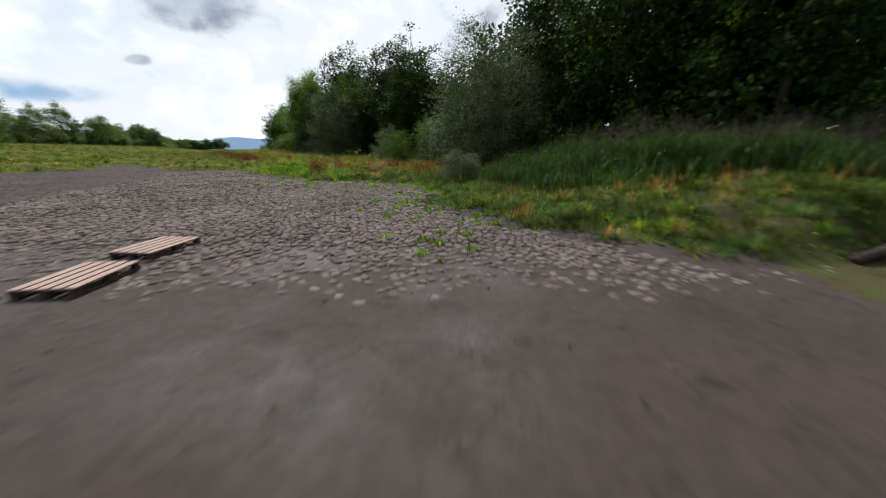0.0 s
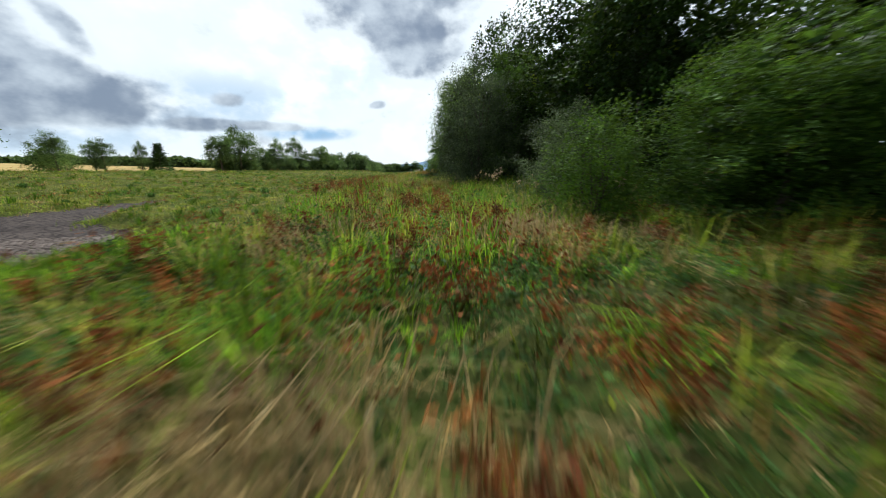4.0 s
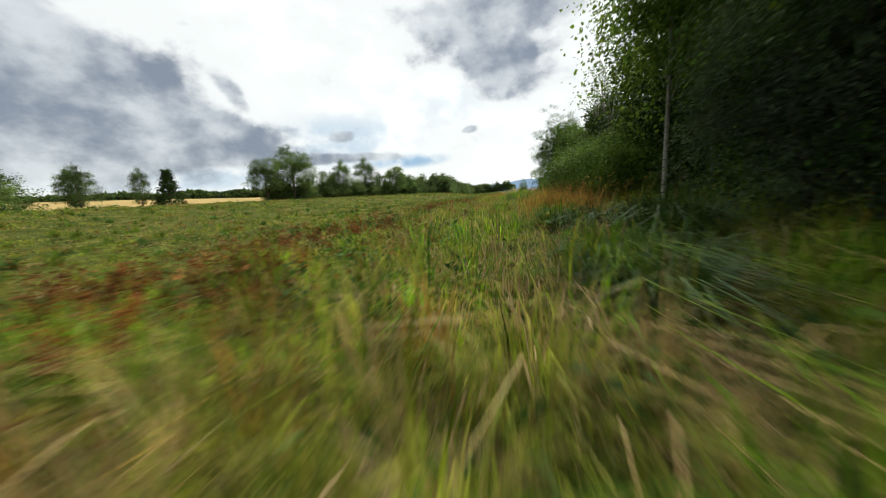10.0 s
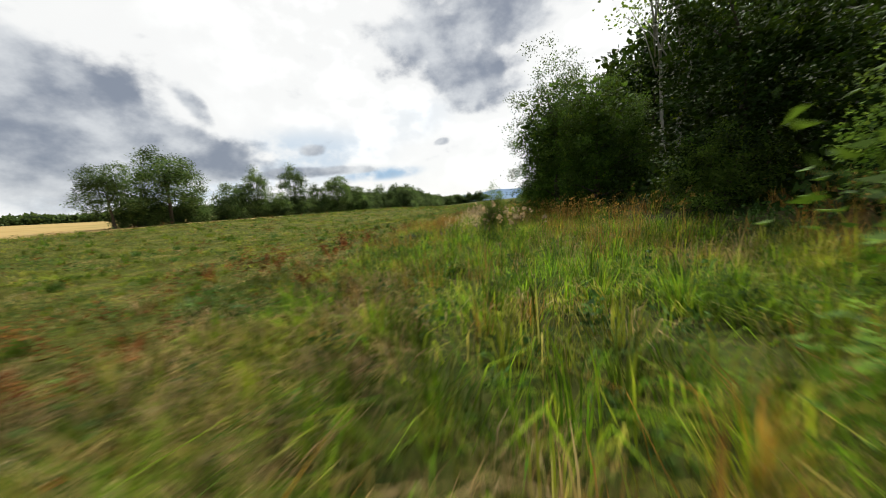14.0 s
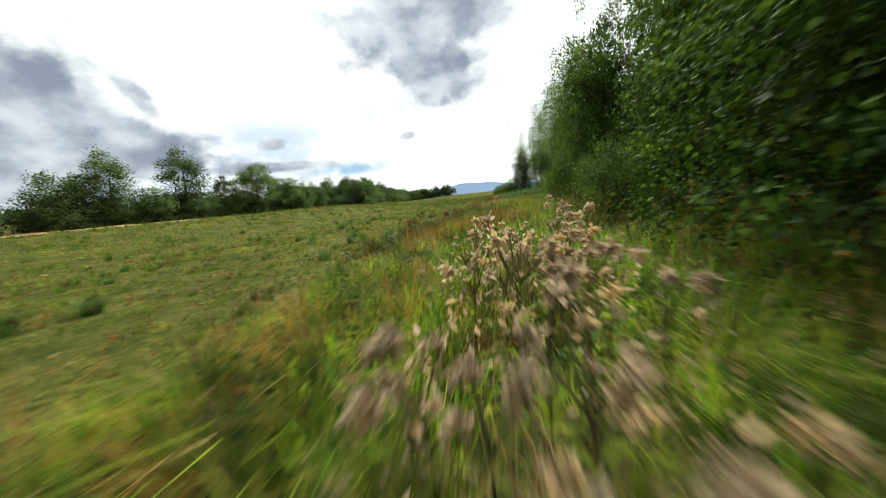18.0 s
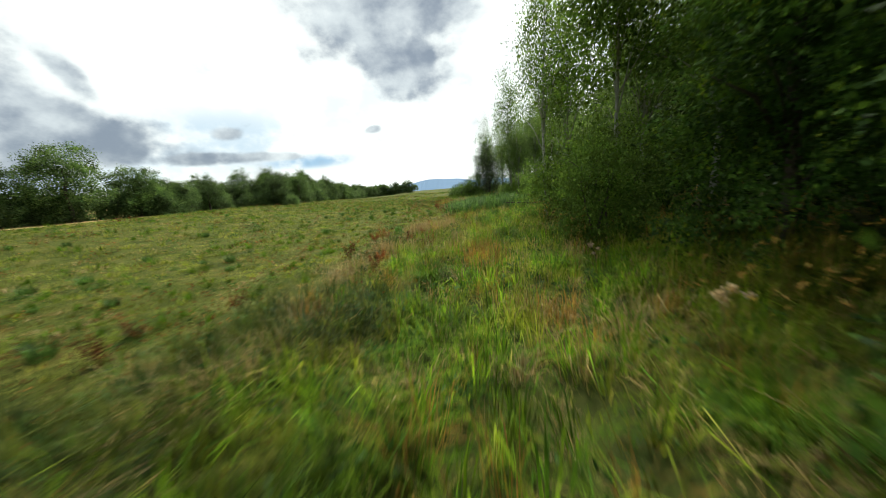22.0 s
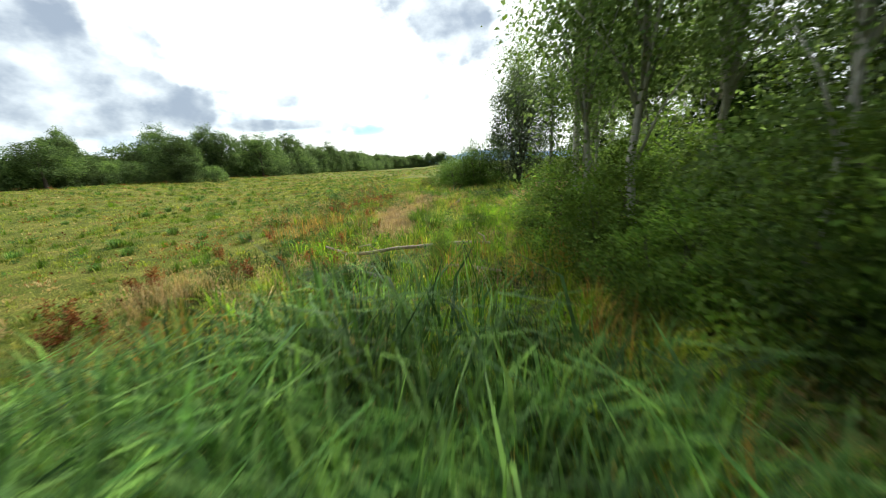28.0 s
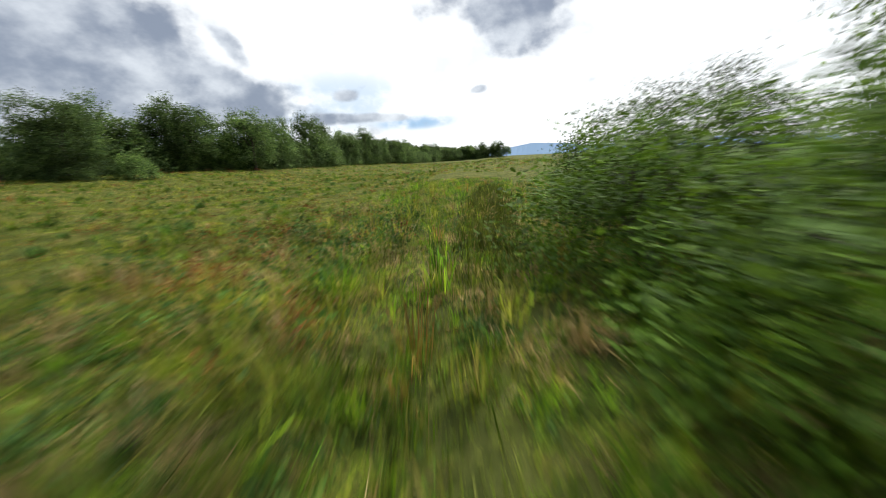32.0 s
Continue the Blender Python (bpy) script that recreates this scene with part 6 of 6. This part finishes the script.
branch("dead_log", "weathered pale log lying by the young birches", [(39.05, 106.09, 0.64), (39.3, 106.0, 0.55), (39.74, 105.78, 0.38)], [0.04, 0.052, 0.046], [([(39.1, 106.07, 0.62), (39.1, 106.1, 0.45), (39.1, 106.12, 0.2)], 0.02)], DEADWOOD, "log")
branch("fallen_tree", "dark fallen tree propped on its side branches", [on(31.6, 99.6, 0.62), on(32.6, 99.2, 0.58), on(33.6, 98.9, 0.55), on(34.8, 98.6, 0.5)], [0.035, 0.05, 0.06, 0.07], [([on(33.4, 98.9, 0.55), on(33.1, 98.4, 0.3), on(32.9, 98.1, -0.05)], 0.035), ([on(33.8, 98.9, 0.54), on(33.7, 98.5, 0.28), on(33.6, 98.2, -0.05)], 0.03), ([on(32.2, 99.35, 0.6), on(31.7, 99.0, 0.75), on(31.3, 98.8, 0.8)], 0.02)], DARKWOOD, "log")
branch("dark_stick", "dark thin trunk lying in the straw", [on(37.3, 120.2, 0.14), on(37.7, 121.3, 0.22), on(38.1, 122.5, 0.26), on(38.5, 123.7, 0.34)], [0.05, 0.055, 0.05, 0.035], [([on(38.1, 122.5, 0.26), on(38.2, 122.5, 0.12), on(38.25, 122.5, 0.0)], 0.02)], DARKWOOD, "stick")
branch("pale_stick", "pale barkless stick lying in the grass", [on(38.8, 124.9, 0.1), on(39.0, 125.5, 0.14), on(39.1, 126.2, 0.12)], [0.03, 0.035, 0.025], [], DEADWOOD, "stick")
branch("pale_log", "pale log lying beside the hay bale", [on(44.6, 128.6, 0.1), on(45.6, 128.2, 0.12), on(46.8, 127.8, 0.1)], [0.07, 0.08, 0.08], [([on(44.8, 128.5, 0.12), on(44.3, 128.8, 0.35), on(43.9, 129.0, 0.5)], 0.03)], DEADWOOD, "log")
branch("driftwood", "dark driftwood branch on the muddy shore", [on(-4.8, -22.6, 0.06), on(-4.2, -22.9, 0.1), on(-3.4, -23.4, 0.08)], [0.05, 0.06, 0.05], [([on(-4.2, -22.9, 0.1), on(-4.3, -23.4, 0.12), on(-4.5, -23.8, 0.05)], 0.03)], DARKWOOD)
branch("driftwood", "small dead twig on the cracked mud", [on(-4.9, -8.3, 0.03), on(-4.6, -8.1, 0.06), on(-4.2, -7.9, 0.16)], [0.02, 0.02, 0.012], [([on(-4.6, -8.1, 0.06), on(-4.5, -8.4, 0.1), on(-4.4, -8.6, 0.04)], 0.012)], DARKWOOD, "twig")


def hay_bale(x, y, turn, r, l):
    """A round bale slumped with age, with straw standing out of it."""
    rng = np.random.RandomState(91)
    root = tagged(new("hay_bale"), "old brown round hay bale sagging on the clearing", "hay bale")
    root.matrix_basis = pose(x, y, float(land(x, y)) - 0.14, 0, 0, turn) @ Matrix.Diagonal((1, 1.08, 0.9, 1))
    V, F = [], []
    ns, nr = 28, 9
    for j in range(nr):
        u = j / (nr - 1)
        rr = r * (0.90 if j in (0, nr - 1) else 1.0)
        for k in range(ns):
            a = 6.28318 * k / ns
            q = rr * (1 + 0.03 * math.sin(5 * a + j) + 0.02 * rng.normal())
            V.append(((u - 0.5) * l, q * math.cos(a) * 1.06, r * 0.95 + max(q * math.sin(a), -r * 0.9) * 0.97))
    for j in range(nr - 1):
        for k in range(ns):
            k2 = (k + 1) % ns
            F.append((j * ns + k, j * ns + k2, (j + 1) * ns + k2, (j + 1) * ns + k))
    F += [tuple(range(ns))[::-1], tuple((nr - 1) * ns + k for k in range(ns))]
    me = bpy.data.meshes.new("bale_body")
    me.from_pydata(V, [], F)
    me.materials.append(HAY)
    part("bale_body", me, root)
    n = 1500
    a, u = rng.uniform(0, 6.28, n), rng.uniform(-0.5, 0.5, n) * l
    C = np.stack([u, r * 1.03 * np.cos(a) * 1.06, r * 0.95 + np.maximum(r * 1.0 * np.sin(a), -r * 0.88)], -1)
    D = np.stack([rng.normal(size=n), -np.sin(a) + 0.35 * np.cos(a), np.cos(a) + 0.35 * np.sin(a)], -1) + rng.normal(size=(n, 3)) * 0.4
    tagged(part("loose_straw", leaves_mesh("loose_straw", leaves_arrays(C, D, rng.uniform(0.08, 0.2, n), 0.05, rng), HAY), root), kind="stuff")


hay_bale(47.8, 128.0, 35.0, 0.58, 1.15)


def bindweed(x, y, h, seed):
    """White trumpets on a thin twining stem over a few leaves."""
    rng = np.random.RandomState(seed)
    root = tagged(new("bindweed"), "white-flowered bindweed twining in the grass", "flower", "bindweed")
    root.matrix_basis = pose(x, y, float(land(x, y)))
    pts = [(0.12 * math.sin(2.2 * i) + 0.05 * i, 0.1 * math.cos(1.7 * i), -0.03 + h * i / 6) for i in range(7)]
    part("stem", join_tubes("stem", [tube(pts, [0.006] * 7, 4)], TUSSOCK), root)
    for i in range(4):
        c = Vector(pts[rng.randint(2, 7)]) + Vector(rng.normal(size=3)) * 0.07
        V, F = [c], []
        for k in range(8):
            a = 6.28318 * k / 8
            V.append(c + Vector((0.026 * math.cos(a), 0.026 * math.sin(a) - 0.015, 0.022)))
        for k in range(8):
            F.append((0, 1 + k, 1 + (k + 1) % 8))
        me = bpy.data.meshes.new("flower")
        me.from_pydata([tuple(v) for v in V], [], F)
        me.materials.append(WHITE)
        part("flower", me, root, "white funnel flower")
    P = np.array([pts[rng.randint(1, 7)] for i in range(30)]) + rng.normal(size=(30, 3)) * 0.06
    part("leaves", leaves_mesh("leaves", leaves_arrays(P, rng.normal(size=(30, 3)), rng.uniform(0.04, 0.08, 30), 0.34, rng), TUSSOCK), root)["kind"] = "stuff"


bindweed(38.6, 125.7, 0.5, 201)
bindweed(38.45, 126.1, 0.4, 202)
bindweed(37.35, 128.3, 0.35, 203)


def fire_place(x, y):
    """A burnt patch with pale ash, half-burnt boards and a blue scrap."""
    rng = np.random.RandomState(92)
    root = tagged(new("fire_remains"), "old fire place with pale ash and scraps of board", "fire place")
    root.matrix_basis = pose(x, y, float(land(x, y)))
    for nm, rad, h, m in (("burnt_patch", 0.62, 0.03, CHAR), ("ash_heap", 0.42, 0.09, ASH)):
        V, F = [(0, 0, h)], []
        for j in (0.35, 0.7, 1.0):
            for k in range(20):
                a = 6.28318 * k / 20
                q = rad * j * (1 + 0.14 * math.sin(3 * a + j * 4) + 0.05 * rng.normal())
                V.append((q * math.cos(a) * 1.15, q * math.sin(a), h * (1 - j * j) + 0.012 * rng.normal() - 0.03 * (j == 1.0)))
        for k in range(20):
            k2 = (k + 1) % 20
            F.append((0, 1 + k, 1 + k2))
            for j in range(2):
                F.append((1 + j * 20 + k, 21 + j * 20 + k, 21 + j * 20 + k2, 1 + j * 20 + k2))
        me = bpy.data.meshes.new(nm)
        me.from_pydata(V, [], F)
        me.materials.append(m)
        part(nm, me, root)
    for i in range(9):
        o = part("board_scrap", box_mesh("board_scrap", rng.uniform(0.1, 0.3), rng.uniform(0.03, 0.07), 0.018, ASH if i % 3 else PALLETWOOD), root)
        o.matrix_basis = pose(rng.normal() * 0.22, rng.normal() * 0.2, 0.10, rng.uniform(-12, 12), rng.uniform(-12, 12), rng.uniform(0, 180))
    o = part("blue_scrap", box_mesh("blue_scrap", 0.12, 0.07, 0.015, BLUE), root, "crumpled blue scrap")
    o.matrix_basis = pose(0.18, -0.22, 0.09, 8, 10, 30)


fire_place(39.55, 122.3)


# ---- the cracked mud of the pond bed ----
def mud_plates():
    rng = np.random.RandomState(95)
    step = 0.108
    xs, ys = np.arange(-22, -1, step), np.arange(-26, 3, step)
    gx, gy = np.meshgrid(xs, ys)
    gx = gx + rng.uniform(-0.42, 0.42, gx.shape) * step + (np.arange(len(ys)) % 2)[:, None] * step * 0.5
    gy = gy + rng.uniform(-0.42, 0.42, gy.shape) * step
    inside = in_pond(gx, gy)
    d = gx - track_x(gy)
    rise = gy + 0.96 * (gx + 8.3) + 20.9 - 1.6 * wave(gx, gy, 3, 12)
    use = (inside > 0.02 + 0.4 * wave(gx, gy, 0.9, 71)) & (d > -10.5) & (d < 8) & (gy < 1.0) & (rise > 2.4 * rng.rand(*gx.shape) ** 2)
    height = land(gx, gy)
    root = tagged(new("cracked_mud"), "dry cracked mud plates on the pond bed", "mud", kind="structure")
    single, verts, loops, totals, count = [], [], [], [], 0
    ny, nx = gx.shape
    for j in range(2, ny - 2):
        for i in range(2, nx - 2):
            if not use[j, i]:
                continue
            px, py = gx[j, i], gy[j, i]
            poly = [(px - 0.22, py - 0.22), (px + 0.22, py - 0.22), (px + 0.22, py + 0.22), (px - 0.22, py + 0.22)]
            for dj in (-2, -1, 0, 1, 2):
                for di in (-2, -1, 0, 1, 2):
                    if not (di or dj):
                        continue
                    qx, qy = gx[j + dj, i + di] - px, gy[j + dj, i + di] - py
                    lim = (qx * qx + qy * qy) / 2
                    out, n = [], len(poly)
                    for k in range(n):
                        ax, ay = poly[k]
                        bx, by = poly[(k + 1) % n]
                        sa, sb = (ax - px) * qx + (ay - py) * qy - lim, (bx - px) * qx + (by - py) * qy - lim
                        if sa <= 0:
                            out.append((ax, ay))
                        if sa * sb < 0:
                            t = sa / (sa - sb)
                            out.append((ax + (bx - ax) * t, ay + (by - ay) * t))
                    poly = out
                    if len(poly) < 3:
                        break
                if len(poly) < 3:
                    break
            n = len(poly)
            if n < 3:
                continue
            z = height[j, i] - 0.004 + 0.014 * rng.rand() - 0.024 * max(0.0, 1 - rise[j, i] / 2.5)
            tilt = rng.normal(size=2) * 0.09
            gap = 0.80 + 0.13 * rng.rand()
            V = []
            for f, h in ((gap, -0.03), (gap - 0.02, 0.010), (gap - 0.16, 0.022)):
                for ax, ay in poly:
                    u, v = (ax - px) * f, (ay - py) * f
                    V.append((px + u, py + v, z + h + u * tilt[0] + v * tilt[1]))
            F = [tuple(range(2 * n, 3 * n))]
            for r in (0, 1):
                for k in range(n):
                    k2 = (k + 1) % n
                    F.append((r * n + k, r * n + k2, (r + 1) * n + k2, (r + 1) * n + k))
            if len(single) < 300 and -0.9 < d[j, i] < 1.1 and -17.5 < py < -12.0:
                me = bpy.data.meshes.new("mud_plate")
                me.from_pydata([(a - px, b - py, c - z) for a, b, c in V], [], F)
                me.materials.append(DRYMUD)
                o = part("mud_plate", me, root)
                o.location = (px, py, z)
                single.append(o)
            else:
                verts += V
                for q in F:
                    loops += [k + count for k in q]
                    totals.append(len(q))
                count += 3 * n
    tagged(part("mud_plates", mesh_of("mud_plates", np.array(verts), loops, totals, DRYMUD), root), kind="stuff")


mud_plates()


def mud_clods(n):
    """Small crumbled lumps strewn over the wet mud."""
    rng = np.random.RandomState(96)
    x, y = rng.uniform(-17, -3, n), rng.uniform(-26, -13, n)
    size = 0.01 + 0.03 * rng.rand(n) ** 3
    ok = (in_pond(x, y) > 0.1) & (rng.rand(n) < 0.15 + smooth(0.42, 0.62, wave(x, y, 1.8, 73)))
    x, y, size = x[ok], y[ok], size[ok]
    k = len(x)
    a = np.arange(5) * 2 * math.pi / 5
    V = np.zeros((k, 6, 3))
    turn = rng.uniform(0, 6.28, k)
    for i in range(5):
        q = size * rng.uniform(0.7, 1.3, k)
        V[:, i] = np.stack([x + q * np.cos(a[i] + turn) * 1.3, y + q * np.sin(a[i] + turn), land(x, y) - 0.004], -1)
    V[:, 5] = np.stack([x + rng.normal(size=k) * size * 0.3, y + rng.normal(size=k) * size * 0.3, land(x, y) + size * rng.uniform(0.35, 0.7, k)], -1)
    o = (np.arange(k) * 6)[:, None]
    tri = np.array([0, 1, 5, 1, 2, 5, 2, 3, 5, 3, 4, 5, 4, 0, 5])[None]
    tagged(new("mud_clods", mesh_of("mud_clods", V, (o + tri).ravel(), np.full(k * 5, 3), MUD)), "crumbled dark clods strewn over the wet mud", "mud", kind="stuff")


mud_clods(9000)

# from the plan's units to metres
for ob in list(scene.objects):
    if ob.parent is None and ob not in (cam, sun):
        ob.matrix_basis = Matrix.Scale(UNIT, 4) @ ob.matrix_basis
